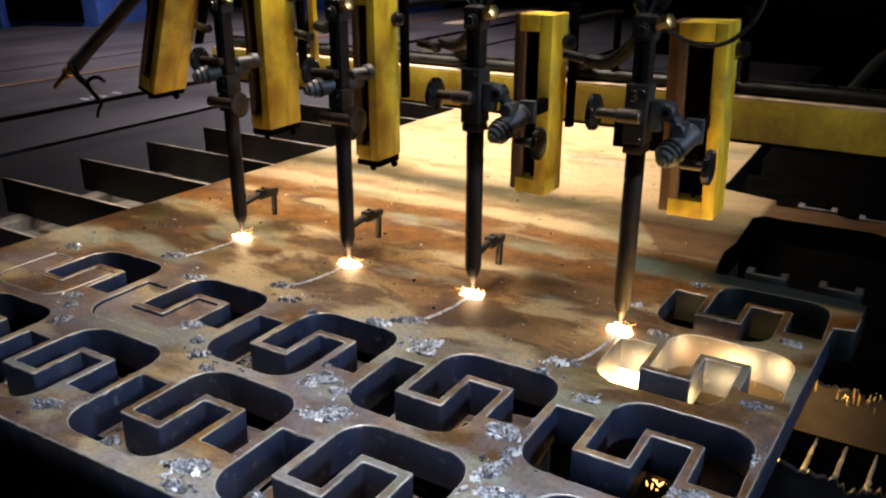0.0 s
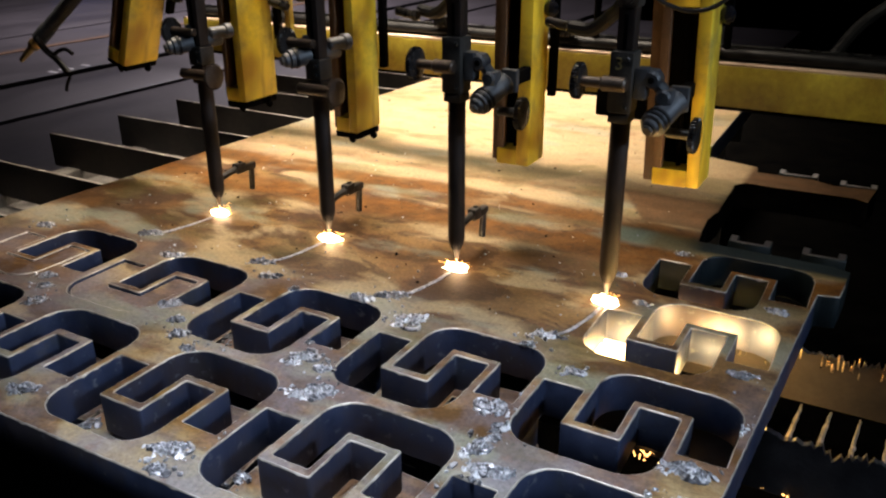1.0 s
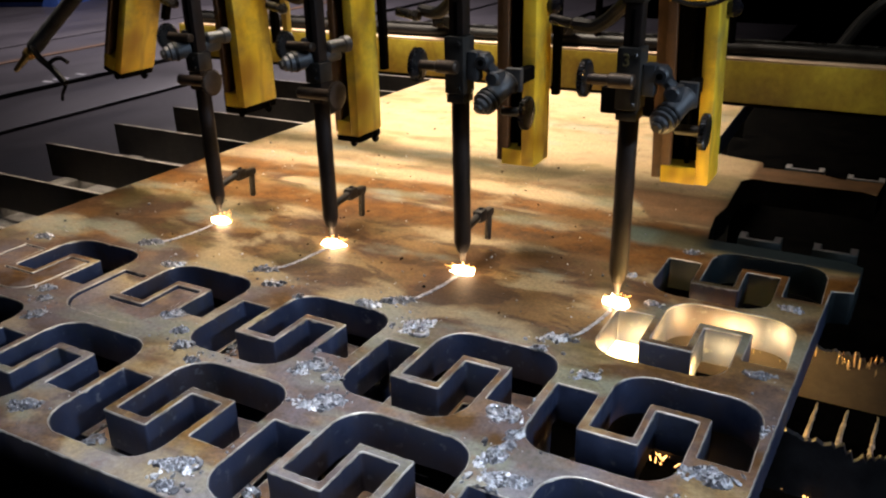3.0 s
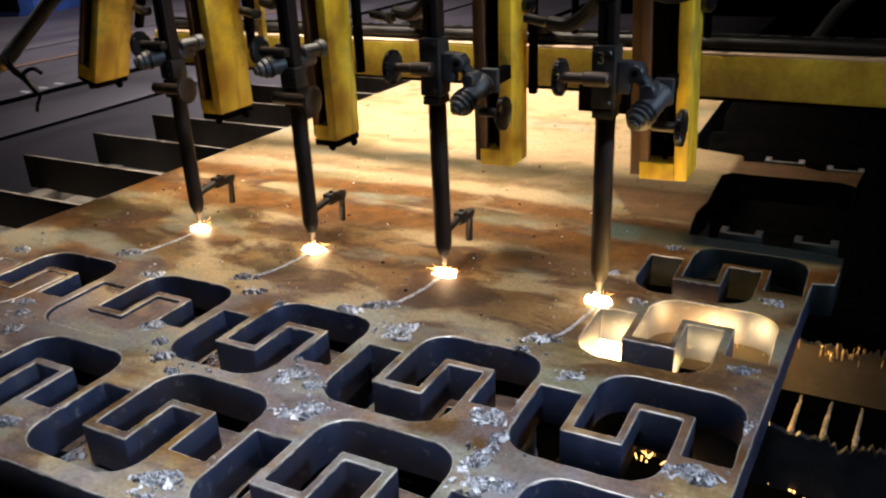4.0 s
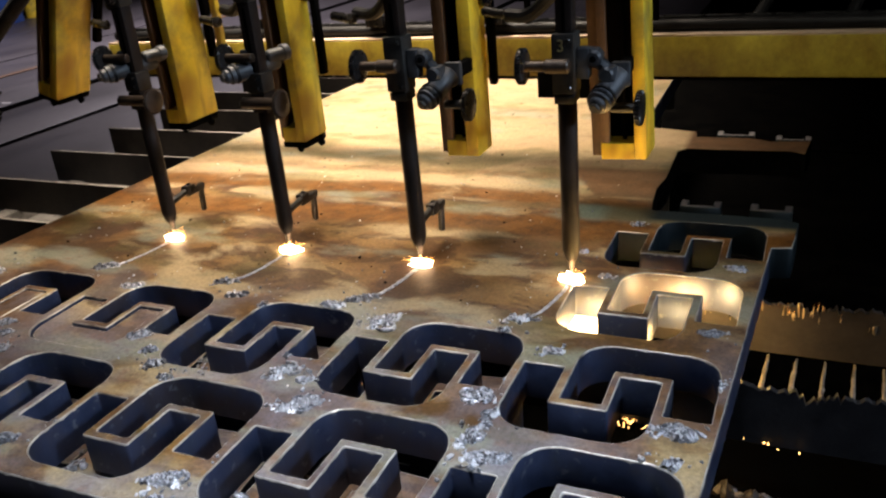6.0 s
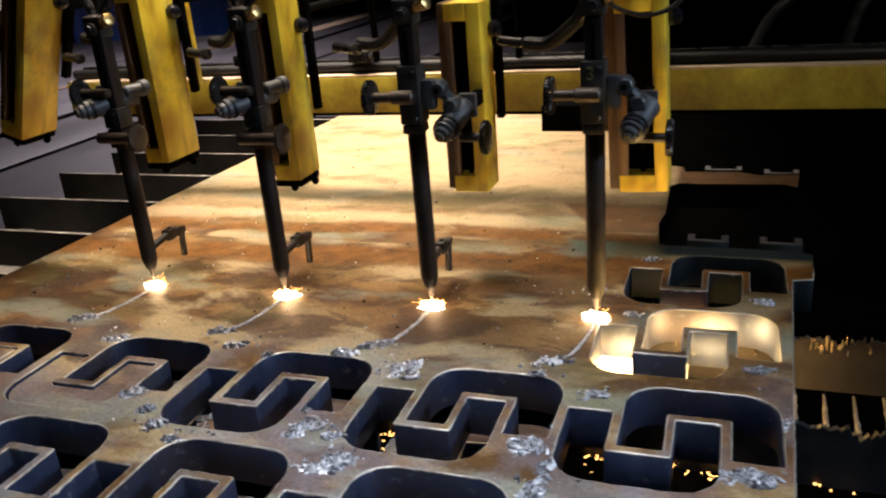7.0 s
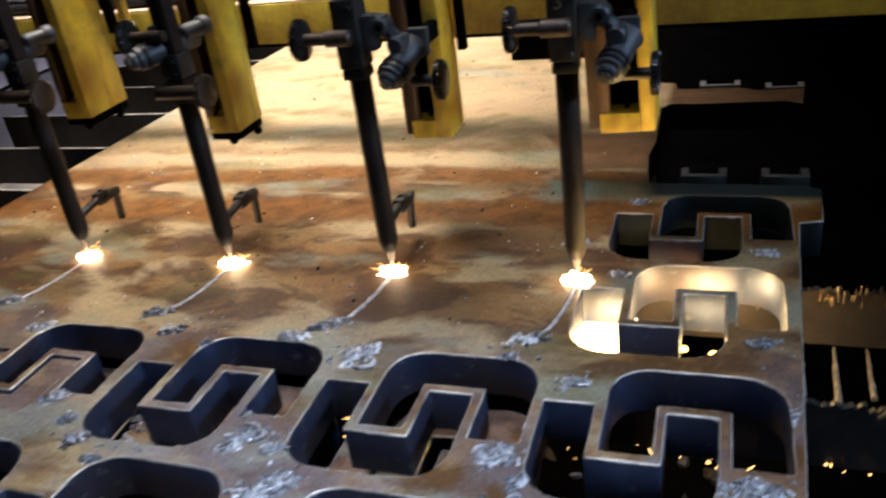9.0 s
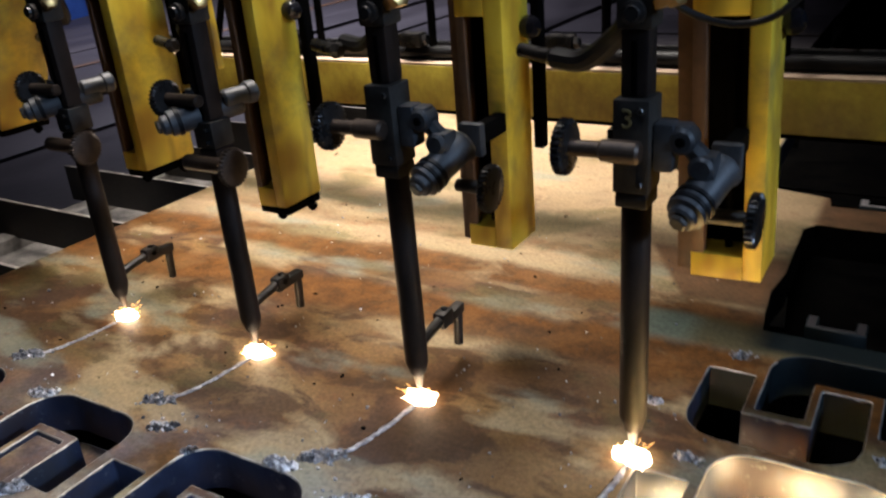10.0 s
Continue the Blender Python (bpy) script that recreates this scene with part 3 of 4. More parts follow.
        rod((0.054, -0.016, 0.468), (0.054, 0.018, 0.468), 0.016, 20, arm)
        tube([(0.05, 0, 0.466), (0.062, 0.002, 0.458), (0.074, 0.004, 0.444), (0.08, 0.01, 0.42)], 0.0125, 8, arm)
        box(0.062, 0.092, -0.010, 0.022, 0.418, 0.452, 0.006, arm)
        rod((0.077, -0.016, 0.437), (0.077, 0.022, 0.437), 0.015, 20, arm)
        part("clamp_arm", arm, M_SLATE, t, "blue-grey cast link arm")
        part("pin", rod((0.054, -0.019, 0.468), (0.054, 0.021, 0.468), 0.006, 12), M_VOID, t)
        a, b = Vector((0.065, -0.046, 0.386)), Vector((0.092, 0.046, 0.428))
        cyl = part("cylinder", lathe([(0, 0.014), (0.003, 0.017), (0.010, 0.017), (0.012, 0.0235), (0.085, 0.0225), (0.092, 0.026), (0.098, 0.021)], a, b, 24), M_SLATE, t, "blue-grey cast drive cylinder")
        way = (b - a).normalized()
        for d in (0.018, 0.030):
            part("ring", lathe([(0, 0.0232), (0.001, 0.0252), (0.006, 0.0252), (0.007, 0.0232)], a + way * d, b, 24), M_BLACK, cyl, "black ring")
        part("end_nut", lathe([(0, 0.009), (0.002, 0.011), (0.008, 0.011)], a - way * 0.007, b, 6), M_BLOCK, cyl)
        zl = 0.364
        part("lower_shaft", rod((0.076, 0.036, zl), (0.136, 0.036, zl), 0.0095), M_BLOCK, t)
        part("hand_wheel", serrated((0.124, 0.036, zl), (0.137, 0.036, zl), 0.034), M_KNOB, t)
        part("flange", box(0.070, 0.106, 0.060, 0.076, 0.398, 0.446, 0.004), M_SLATE, t)
        part("bracket", box(0.072, 0.092, 0.076, 0.175, 0.405, 0.435, 0.004), M_VOID, t)
    else:
        zk, yk, xk = 0.476, -0.026, -0.066
        sh = part("upper_shaft", rod((xk, yk, zk), (0.012, yk, zk), 0.010), M_TAN, t, "tan steel shaft")
        part("hand_wheel", serrated((xk - 0.007, yk, zk), (xk + 0.007, yk, zk), 0.031), M_KNOB, t)
        a, b = Vector((-0.050, -0.060, 0.440)), Vector((0.020, 0.060, 0.458))
        way = (b - a).normalized()
        cyl = part("cylinder", lathe([(0, 0.013), (0.004, 0.016), (0.012, 0.016), (0.014, 0.021), (0.13, 0.021), (0.135, 0.017)], a, b, 24), M_SLATE, t, "blue-grey cast drive cylinder")
        part("ring", lathe([(0, 0.0212), (0.001, 0.0232), (0.007, 0.0232), (0.008, 0.0212)], a + way * 0.024, b, 24), M_BLACK, cyl, "black ring")
        part("end_nut", lathe([(0, 0.009), (0.002, 0.011), (0.008, 0.011)], a - way * 0.007, b, 6), M_BLOCK, cyl)
        part("hanger", box(-0.030, -0.008, -0.018, 0.018, 0.440, 0.492, 0.005), M_SLATE, t)
        arm = rod((0.012, 0.020, 0.468), (0.034, 0.070, 0.470), 0.015, 20)
        rod((0.026, 0.055, 0.470), (0.034, 0.076, 0.471), 0.0185, 20, arm)
        part("clamp_arm", arm, M_SLATE, t, "blue-grey cast link arm")
        zl = 0.380
        part("lower_shaft", rod((-0.026, -0.045, zl), (0.08, -0.045, zl), 0.0125), M_TAN, t, "tan steel shaft")
        part("hand_wheel", serrated((0.072, -0.045, zl), (0.083, -0.045, zl), 0.031), M_TAN, t)
    if kind == "left" or number == "":
        arm = tube([(-0.002, 0.016, 0.094), (-0.002, 0.040, 0.099), (-0.002, 0.070, 0.103), (-0.002, 0.086, 0.108)], 0.0088, 10)
        box(-0.013, 0.009, 0.074, 0.106, 0.090, 0.118, 0.004, arm)
        rod((-0.013, 0.092, 0.106), (0.009, 0.092, 0.106), 0.0085, 14, arm)
        rod((-0.002, 0.094, 0.112), (-0.002, 0.094, 0.122), 0.0055, 8, arm)
        ig = part("igniter", arm, M_BLOCK, t, "small bent igniter pipe")
        part("igniter_head", box(-0.011, 0.007, 0.104, 0.146, 0.090, 0.108, 0.004), M_BLOCK, ig)
        part("igniter_tip", rod((-0.002, 0.136, 0.096), (-0.004, 0.134, 0.030), 0.0082, 12), M_BLOCK, ig)
    if number:
        cu = bpy.data.curves.new("digit", "FONT")
        cu.body, cu.size, cu.extrude, cu.align_x = number, 0.032, 0.0006, "CENTER"
        tmp = bpy.data.objects.new("digit", cu)
        me = bpy.data.meshes.new_from_object(tmp)
        bpy.data.objects.remove(tmp)
        me.materials.append(M_YDIGIT)
        dg = new("digit", me)
        dg.parent = block
        dg.scale = (0.8, 0.8, 0.8)
        dg.matrix_basis = pose(-0.004, -0.0276, 0.484, 90, 0, 0)
        tagged(dg, "ochre painted numeral 3")
    # the burning point under the nozzle: one spiky body
    rng = random.Random(int(x * 1000))
    bm = bmesh.new()
    bmesh.ops.create_icosphere(bm, subdivisions=4, radius=0.0175)
    for v in bm.verts:
        v.co *= 1 + 0.30 * noise.noise(v.co * 110 + Vector((x * 9, 0, 0)))
        v.co.z *= 0.40
        v.co.x *= 1.45
    for v in rng.sample(list(bm.verts), 40):
        if v.co.z > -0.003:
            v.co *= rng.choice((1.1, 1.15, 1.25, 1.4))
    bmesh.ops.translate(bm, vec=(0, 0, 0.004), verts=bm.verts[:])
    part("spark", bm, M_SPARK, t, "white-hot cutting spark", False)
    bm = bmesh.new()
    for k in range(34):
        a, up = rng.uniform(0, 6.283), rng.uniform(0.0, 0.4)
        way = Vector((math.cos(a) * 1.3, math.sin(a), up)).normalized()
        r0 = rng.uniform(0.012, 0.024)
        p = Vector((0, 0, 0.007)) + way * r0
        rod(p, p + way * (rng.uniform(0.002, 0.007) if k % 16 else rng.uniform(0.014, 0.024)), rng.uniform(0.0004, 0.0008), 5, bm)
    tagged(part("spark_spray", bm, M_STREAK, t, "fine orange spark streaks", False), kind="stuff")
    part("flame", lathe([(0.006, 0.0028), (0.016, 0.0022), (0.026, 0.0014)], (0, 0, 0), (0, 0, 1), 10), M_FLAME, t, "thin orange flame")
    point_lamp("spark_light", (x, TORCH_Y - 0.002, TOP + 0.0140), 0.30, (1.0, 0.64, 0.33), 0.0140)
    return t


for x, kind, number in zip(TORCH_X, ("left", "left", "right", "right"), ("", "", "", "3")):
    torch(x, kind, number)

# ---------------------------------------------------------------- yellow carriages


def carriage(x0, x1, y0, y1, z0, z1, lean=0.0, name="torch_carriage"):
    w, d, h = x1 - x0, y1 - y0, z1 - z0
    t = thing(name, (x0, y0, z0), (0, lean, 0), "worn yellow-painted steel torch carriage with a dark slot", "torch carriage", "torch carriages")
    s = w * 0.34                     # left strip
    e = w * (0.22 if x0 > 0.2 else 0.32)   # right wall
    part("side_wall", box(w - e, w, 0, d, 0, h, 0.004), M_YELLOW, t)
    part("left_rail", box(0, s * 0.55, 0.012, d, 0.004, h, 0.003), M_BROWN, t, "brown rusted guide rail")
    part("front_strip", box(s * 0.55, s, 0.0, 0.02, 0.036, h - 0.036, 0.002), M_BROWN, t)
    part("foot_plate", box(s * 0.55, w - e, 0.0, d, 0.0, 0.036, 0.002), M_YELLOW, t)
    part("head_plate", box(s * 0.55, w - e, 0.0, d, h - 0.036, h, 0.002), M_YELLOW, t)
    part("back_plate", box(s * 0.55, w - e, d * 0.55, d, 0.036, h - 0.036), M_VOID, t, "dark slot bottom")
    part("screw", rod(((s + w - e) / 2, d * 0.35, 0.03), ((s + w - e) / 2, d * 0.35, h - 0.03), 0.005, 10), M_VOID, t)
    return t


CARRIAGES = [(-0.846, -0.768, 0.545, 0.672, 1.080, 1.49, 0), (-0.508, -0.431, 0.566, 0.668, 1.036, 1.45, 0),
             (-0.084, 0.012, 0.602, 0.690, 1.008, 1.411, 0), (0.272, 0.391, 0.608, 0.705, 1.012, 1.410, -2),
             (-1.235, -1.155, 0.50, 0.62, 1.172, 1.58, 20)]
for c in CARRIAGES:
    t = carriage(*c)
    w, d = c[1] - c[0], c[3] - c[2]
    if c[0] < -0.4:
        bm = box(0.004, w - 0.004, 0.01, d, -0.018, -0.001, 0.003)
        part("sole", bm, M_VOID, t, "black sole plate")
        for px, py in ((w * 0.62, 0.02), (w * 0.95, d * 0.75)):
            bm = rod((px, py, -0.03), (px, py, -0.002), 0.006, 10)
            rod((px, py, -0.026), (px, py, -0.016), 0.010, 6, bm)
            part("bolt", bm, M_VOID, t)
    # rod from the carriage back to the rail of the beam
    top, back = (c[5] - 0.05 if c[0] < -0.4 else 1.37) - c[4], 1.200 - c[2]
    part("arm", tube([(w * 0.30, d - 0.01, top), (w * 0.30, back - 0.03, top), (w * 0.30, back, top - 0.03), (w * 0.30, back, 1.200 - c[4])], 0.010, 10), M_VOID, t, "dark bent carriage rod")
    part("guide_bar", box(w + 0.001, w + 0.017, d + 0.002, d + 0.024, 0.145 if c[0] < 0.2 else 0.33, 0.42, 0.003), M_VOID, t)
    bm = lathe([(0, 0.006), (0.010, 0.006), (0.011, 0.013), (0.020, 0.0175), (0.030, 0.0175), (0.038, 0.012), (0.041, 0.004)], (w + 0.009, d + 0.004, 0.335), (w + 0.014, d - 0.06, 0.352), 16)
    part("ball_handle", bm, M_GLOSS, t, "glossy black ball handle")

# ---------------------------------------------------------------- the gantry beam
beam = thing("gantry_beam", (0, 1.15, 1.068), label="worn yellow gantry beam with a black rail on top", category="gantry beam")
part("beam", box(-1.6, 2.6, 0, 0.12, 0, 0.105, 0.004), M_OCHRE, beam)
part("worn_edge", box(-1.6, 2.6, 0.002, 0.118, 0.1055, 0.110), M_PLANK, beam, "pale worn top edge")
part("rail", rod((-1.6, 0.05, 0.127), (2.6, 0.05, 0.127), 0.016, 16), M_BLACK, beam, "black rail")
part("rail", box(-1.6, 2.6, 0.09, 0.115, 0.109, 0.142, 0.003), M_BLACK, beam, "black guide rail")
part("wear_strip", box(-1.6, 2.6, 0.092, 0.098, 0.1425, 0.145), M_CHROME, beam, "thin bright wear strip")
# near-black strip that draws the dark band below the beam
part("underside_strip", box(-1.6, 2.6, 0.01, 0.11, -0.010, -0.001), M_VOID, beam)
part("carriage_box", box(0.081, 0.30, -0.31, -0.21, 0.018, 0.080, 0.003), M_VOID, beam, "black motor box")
for x in (-1.30, -0.95, -0.56, -0.18, 0.21):
    bm = box(x, x + 0.062, 0.012, 0.048, 0.1435, 0.176, 0.004)
    rod((x + 0.062, 0.03, 0.160), (x + 0.074, 0.03, 0.160), 0.013, 6, bm)
    part("fitting", bm, M_KNOB, beam, "dark steel hose fitting")
for x in (2.4,):
    part("post", box(x - 0.08, x + 0.08, 0.01, 0.11, -1.068, -0.011, 0.006), M_YELLOW, beam)

# ---------------------------------------------------------------- slag, beads and spatter on the plate


def clump(bm, rng, x, y, z, size, flat=0.6, fine=2):
    own = bmesh.new()
    bmesh.ops.create_icosphere(own, subdivisions=fine, radius=1.0)
    seed = Vector((rng.uniform(0, 50), rng.uniform(0, 50), rng.uniform(0, 50)))
    for v in own.verts:
        v.co *= 1 + 0.75 * noise.noise(v.co * 1.7 + seed) + 0.3 * noise.noise(v.co * 4.5 + seed)
    m = Matrix.LocRotScale((x, y, z), Euler((rng.uniform(-0.6, 0.6), rng.uniform(-0.6, 0.6), rng.uniform(0, 6.3))),
                           (size * rng.uniform(0.7, 1.5), size * rng.uniform(0.6, 1.1), size * flat * rng.uniform(0.4, 1.1)))
    return join(bm, own, m)


FRAMED = [(min(p[0] for p in h), max(p[0] for p in h), min(p[1] for p in h), max(p[1] for p in h), h) for h in holes]


def over_hole(x, y):
    for x0, x1, y0, y1, line in FRAMED:
        if x0 < x < x1 and y0 < y < y1:
            odd = False
            for (ax, ay), (bx, by) in zip(line, line[1:] + line[:1]):
                if (ay > y) != (by > y) and x < ax + (y - ay) * (bx - ax) / (by - ay):
                    odd = not odd
            if odd:
                return True
    return False


def crust_mesh(x, y, s, seed, stretch=1.0, turn=0.0):
    """One crinkled crust, higher in its middle and torn at the edge."""
    off = Vector((seed * 1.37, seed * 0.71, seed * 0.29))
    nx, ny, a, b = 72, 50, 0.034 * s * stretch, 0.022 * s
    bm = bmesh.new()
    grid = {}
    for i in range(nx + 1):
        for j in range(ny + 1):
            u, v = 2 * i / nx - 1, 2 * j / ny - 1
            p = Vector((u * a, v * b, 0)) * 90 + off
            mask = 1.0 - math.hypot(u, v) + 0.75 * noise.noise(p * 0.55) + 0.35 * noise.noise(p * 1.6)
            if mask < 0.22:
                continue
            ridge = (1 - abs(noise.noise(p * 1.3))) * 0.6 + (1 - abs(noise.noise(p * 3.4))) * 0.4
            cells = noise.cell(p * 1.9) * 0.5 + 0.5
            h = min(1.0, (mask - 0.22) * 2.2) * (0.0008 + 0.0078 * max(0, ridge - 0.5) * 1.9 + 0.0034 * cells)
            px, py = u * a, v * b
            if over_hole(x + px * math.cos(turn) - py * math.sin(turn), y + px * math.sin(turn) + py * math.cos(turn)):
                continue
            grid[i, j] = bm.verts.new((x + px * math.cos(turn) - py * math.sin(turn), y + px * math.sin(turn) + py * math.cos(turn), TOP - 0.0004 + h))
    for (i, j), v in grid.items():
        q = [grid.get(k) for k in ((i, j), (i + 1, j), (i + 1, j + 1), (i, j + 1))]
        if all(q):
            bm.faces.new(q)
    # keep the largest connected crust only
    left, best = set(bm.verts), []
    while left:
        stack, group = [left.pop()], []
        while stack:
            w = stack.pop()
            group.append(w)
            for e in w.link_edges:
                o = e.other_vert(w)
                if o in left:
                    left.remove(o)
                    stack.append(o)
        if len(group) > len(best):
            best = group
    keep = set(best)
    bmesh.ops.delete(bm, geom=[v for v in bm.verts if v not in keep], context="VERTS")
    return bm


def lumps_on(bm, x, y, s, seed, turn):
    """Angular flakes and beads heaped on a crust."""
    rng = random.Random(seed)
    for k in range(int(16 + 14 * s)):
        u, v = rng.gauss(0, 0.017 * s), rng.gauss(0, 0.0095 * s)
        px, py = x + u * math.cos(turn) - v * math.sin(turn), y + u * math.sin(turn) + v * math.cos(turn)
        if over_hole(px, py):
            continue
        size = rng.uniform(0.0014, 0.0042) * (1.5 if rng.random() < 0.18 else 1)
        clump(bm, rng, px, py, TOP + size * 0.45, size, 0.75, 1)


def curl(x, y, s, rng):
    """A folded ribbon of slag that lies on its crust."""
    a0, r = rng.uniform(0, 6.28), rng.uniform(0.008, 0.014) * s
    sweep = rng.uniform(1.6, 4.2)
    line = [(x + 1.5 * r * math.cos(a0 + sweep * k / 7), y + r * math.sin(a0 + sweep * k / 7), TOP + 0.0028) for k in range(8)]
    bm = tube(line, 0.0034 * s, 8, None, 4)
    for v in bm.verts:
        p = v.co * 150
        v.co += Vector((noise.noise(p), noise.noise(p + Vector((5, 1, 3))), 0.8 * noise.noise(p * 1.4))) * 0.0030
        v.co.z = max(v.co.z, TOP - 0.001)
    return bm


def slag_pile(*numbers):
    x, y, s, seed, _, turn = numbers
    me = mesh_of("slag_crust", crust_mesh(*numbers), M_SLAG)
    smooth(me, 28)
    ob = tagged(new("slag_crust", me), "crinkled silver-grey slag crust stuck to the plate", "slag", "slag crusts")
    bm = bmesh.new()
    lumps_on(bm, x, y, s, seed, turn)
    tagged(part("loose_slag", bm, M_SLAG, ob, "loose angular slag flakes"), kind="stuff")
    rng = random.Random(seed + 7)
    for k in range(2 if s > 0.9 else 1):
        px, py = x + rng.gauss(0, 0.008 * s), y + rng.gauss(0, 0.006 * s)
        if not any(over_hole(px + a, py + b) for a in (-0.02, 0, 0.02) for b in (-0.014, 0, 0.014)):
            part("curl", curl(px, py, s, rng), M_CURL, ob, "folded ribbon of bluish slag")


PILES = [(-0.49, -0.36, 1, 0.4), (-0.14, -0.355, 1.3, 0.3), (-0.12, -0.40, 0.8, 0.0), (-0.29, -0.14, 1, 0.7), (-0.4, -0.09, 0.8, 0.9),
         (-0.51, 0.0, 1.1, 0.9), (-0.14, -0.04, 1.3, 0.9), (-0.06, -0.13, 1.6, 0.6), (-0.05, 0.17, 1.4, 0.9), (-0.18, 0.21, 0.9, 0.3),
         (-0.7, 0.18, 0.9, 0.4), (-0.86, -0.04, 0.9, 0.3), (-0.77, -0.13, 0.9, 0.9), (0.338, 0.468, 0.7, 0.0), (0.31, 0.15, 0.9, 0.6),
         (0.235, -0.015, 1.2, 0.9), (0.265, -0.12, 1.1, 1.4), (0.30, -0.165, 1.1, 0.4), (0.555, -0.025, 1.5, 0.0), (0.57, 0.285, 0.9, 0.2),
         (0.585, 0.565, 0.8, 0.0), (0.18, -0.33, 1.2, 0.5), (-1.13, 0.16, 0.9, 0.2), (0.345, 0.765, 0.8, 0.3)]
MORE = [(0.24, 0.04, 0.6, 0.2), (0.27, -0.06, 0.7, 1.0), (0.285, -0.20, 0.8, 0.3), (-0.085, -0.06, 0.7, 0.4), (-0.16, 0.015, 0.6, 1.2), (-0.45, -0.05, 0.6, 0.6),
        (-0.345, -0.12, 0.6, 0.2), (-0.82, -0.08, 0.6, 0.7), (0.20, 0.20, 0.6, 0.4), (-0.42, 0.20, 0.8, 0.3), (-0.33, 0.17, 0.6, 0.5), (0.56, -0.10, 0.7, 1.3),
        (0.60, 0.12, 0.6, 1.5), (0.25, 0.58, 0.6, 0.2), (-0.08, -0.30, 0.7, 1.1), (-0.43, -0.30, 0.7, 1.0)]
PILES += MORE
for k, (x, y, s, turn) in enumerate(PILES):
    slag_pile(x, y, s * 0.86, 100 + k, 1.25, turn)


def bead(x, seed):
    """The fresh kerf of one torch, edged with slag, from its pierced start to the nozzle."""
    rng = random.Random(seed)
    t = thing("kerf_bead", (0, 0, 0), label="fresh silvery kerf bead trailing behind the torch", category="slag", group="kerf beads")
    pts = [(-0.062, -0.192), (-0.044, -0.178), (-0.024, -0.150), (-0.010, -0.095), (-0.003, -0.045), (0.0, -0.004)]
    own = tube([(x + a, TORCH_Y + b, TOP + 0.001) for a, b in pts], 0.0040, 10, None, 26)
    for v in own.verts:
        v.co.z = TOP + 0.0003 + max(0, v.co.z - TOP) * (0.45 + 0.7 * abs(noise.noise(v.co * 180))) + 0.0012 * abs(noise.noise(v.co * 420))
        v.co.x += 0.0030 * noise.noise(v.co * 120) + 0.0018 * noise.noise(v.co * 330)
    part("ridge", own, M_BEAD, t)
    slit = tube([(x + a - 0.004, TORCH_Y + b, TOP + 0.0012) for a, b in pts[1:]], 0.0011, 6, None, 8)
    part("slit", slit, M_VOID, t, "thin dark kerf slit")
    lump = crust_mesh(x - 0.056, TORCH_Y - 0.186, 1.0, seed, 1.3, 0.35)
    crust = part("crust", lump, M_SLAG, t)
    bm = bmesh.new()
    lumps_on(bm, x - 0.056, TORCH_Y - 0.186, 1.0, seed, 0.35)
    tagged(part("loose_slag", bm, M_SLAG, crust), kind="stuff")


for k, x in enumerate(TORCH_X):
    bead(x, 300 + k)

rng = random.Random(7)
bm = bmesh.new()
for k in range(1300):
    if k < 1050:
        px, py, _, _ = PILES[rng.randrange(len(PILES))]
        x, y = px + rng.gauss(0, 0.032), py + rng.gauss(0, 0.030)
    else:
        x, y = rng.uniform(-1.2, 0.25), rng.uniform(0.2, 1.3)
    size = rng.uniform(0.0007, 0.0021) * (1.9 if rng.random() < 0.14 else 1)
    inside = False
    for cx, cy in CELLS:
        if -0.075 < x - cx < 0.26 and -0.08 < y - cy < 0.2:
            inside = True
    if inside or x < -1.2 or x > 0.62 or y < -0.40 or (x > 0.3 and y > 0.6):
        continue
    if size > 0.0016 and k < 1050:
        size *= 1.5
    made = bmesh.ops.create_icosphere(bm, subdivisions=1, radius=size, matrix=Matrix.Translation((x, y, TOP + size * 0.4)))
    for v in made["verts"]:
        v.co += Vector((rng.gauss(0, 0.3), rng.gauss(0, 0.3), rng.gauss(0, 0.15))) * size
me = mesh_of("spatter", bm, M_SLAG)
tagged(new("spatter", me), "tiny silver spatter beads scattered over the plate", "spatter", kind="stuff")
bm = bmesh.new()
for k in range(70):
    x, y = rng.uniform(-1.15, 0.25), rng.uniform(0.25, 1.9)
    clump(bm, rng, x, y, TOP + 0.001, rng.uniform(0.0015, 0.004), 0.5)
tagged(new("grit", mesh_of("grit", bm, M_VOID)), "dark scale crumbs lying on the plate", "grit", kind="stuff")

# ---------------------------------------------------------------- parts that have dropped through
DROPPED = [(-0.357, ROW1, True, 0.10, 3, -2), (0.0, ROW1, True, 0.10, -3, 5), (-0.368, ROW0, True, 0.105, 2, 2), (-0.712, ROW0, True, 0.10, -2, 3),
           (-0.020, ROW0, True, 0.11, 2, -3), (-0.711, ROW1, True, 0.10, 2, 2), (-1.062, ROW1, True, 0.10, 1, 2),
           (-0.357, ROW1, False, 0.082, -1, 0.5), (-0.368, ROW0, False, 0.082, 1.0, -0.5), (-0.712, ROW0, False, 0.082, -1, 0.5),
           (0.0, ROW1, False, 0.116, 5, -3), (-0.020, ROW0, False, 0.082, -1, 0.5)]
for cx, cy, flip, dz, ax, az in DROPPED:
    mx, my = cx + 0.092, cy + 0.06
    line = [(x - mx, y - my) for x, y in hook_outline(cx, cy, flip)]
    ob = cut_body("hook_part", [[(x * 0.965, y * 0.965) for x, y in line]], -THICK, 0.0, "rusty U-shaped cut part dropped below the plate", "steel part", "cut hook parts")
    ob.matrix_basis = pose(mx + 0.004, my, TOP - dz, ax, 0, az)

# slag that fell through and lies on the dropped parts
rng = random.Random(91)
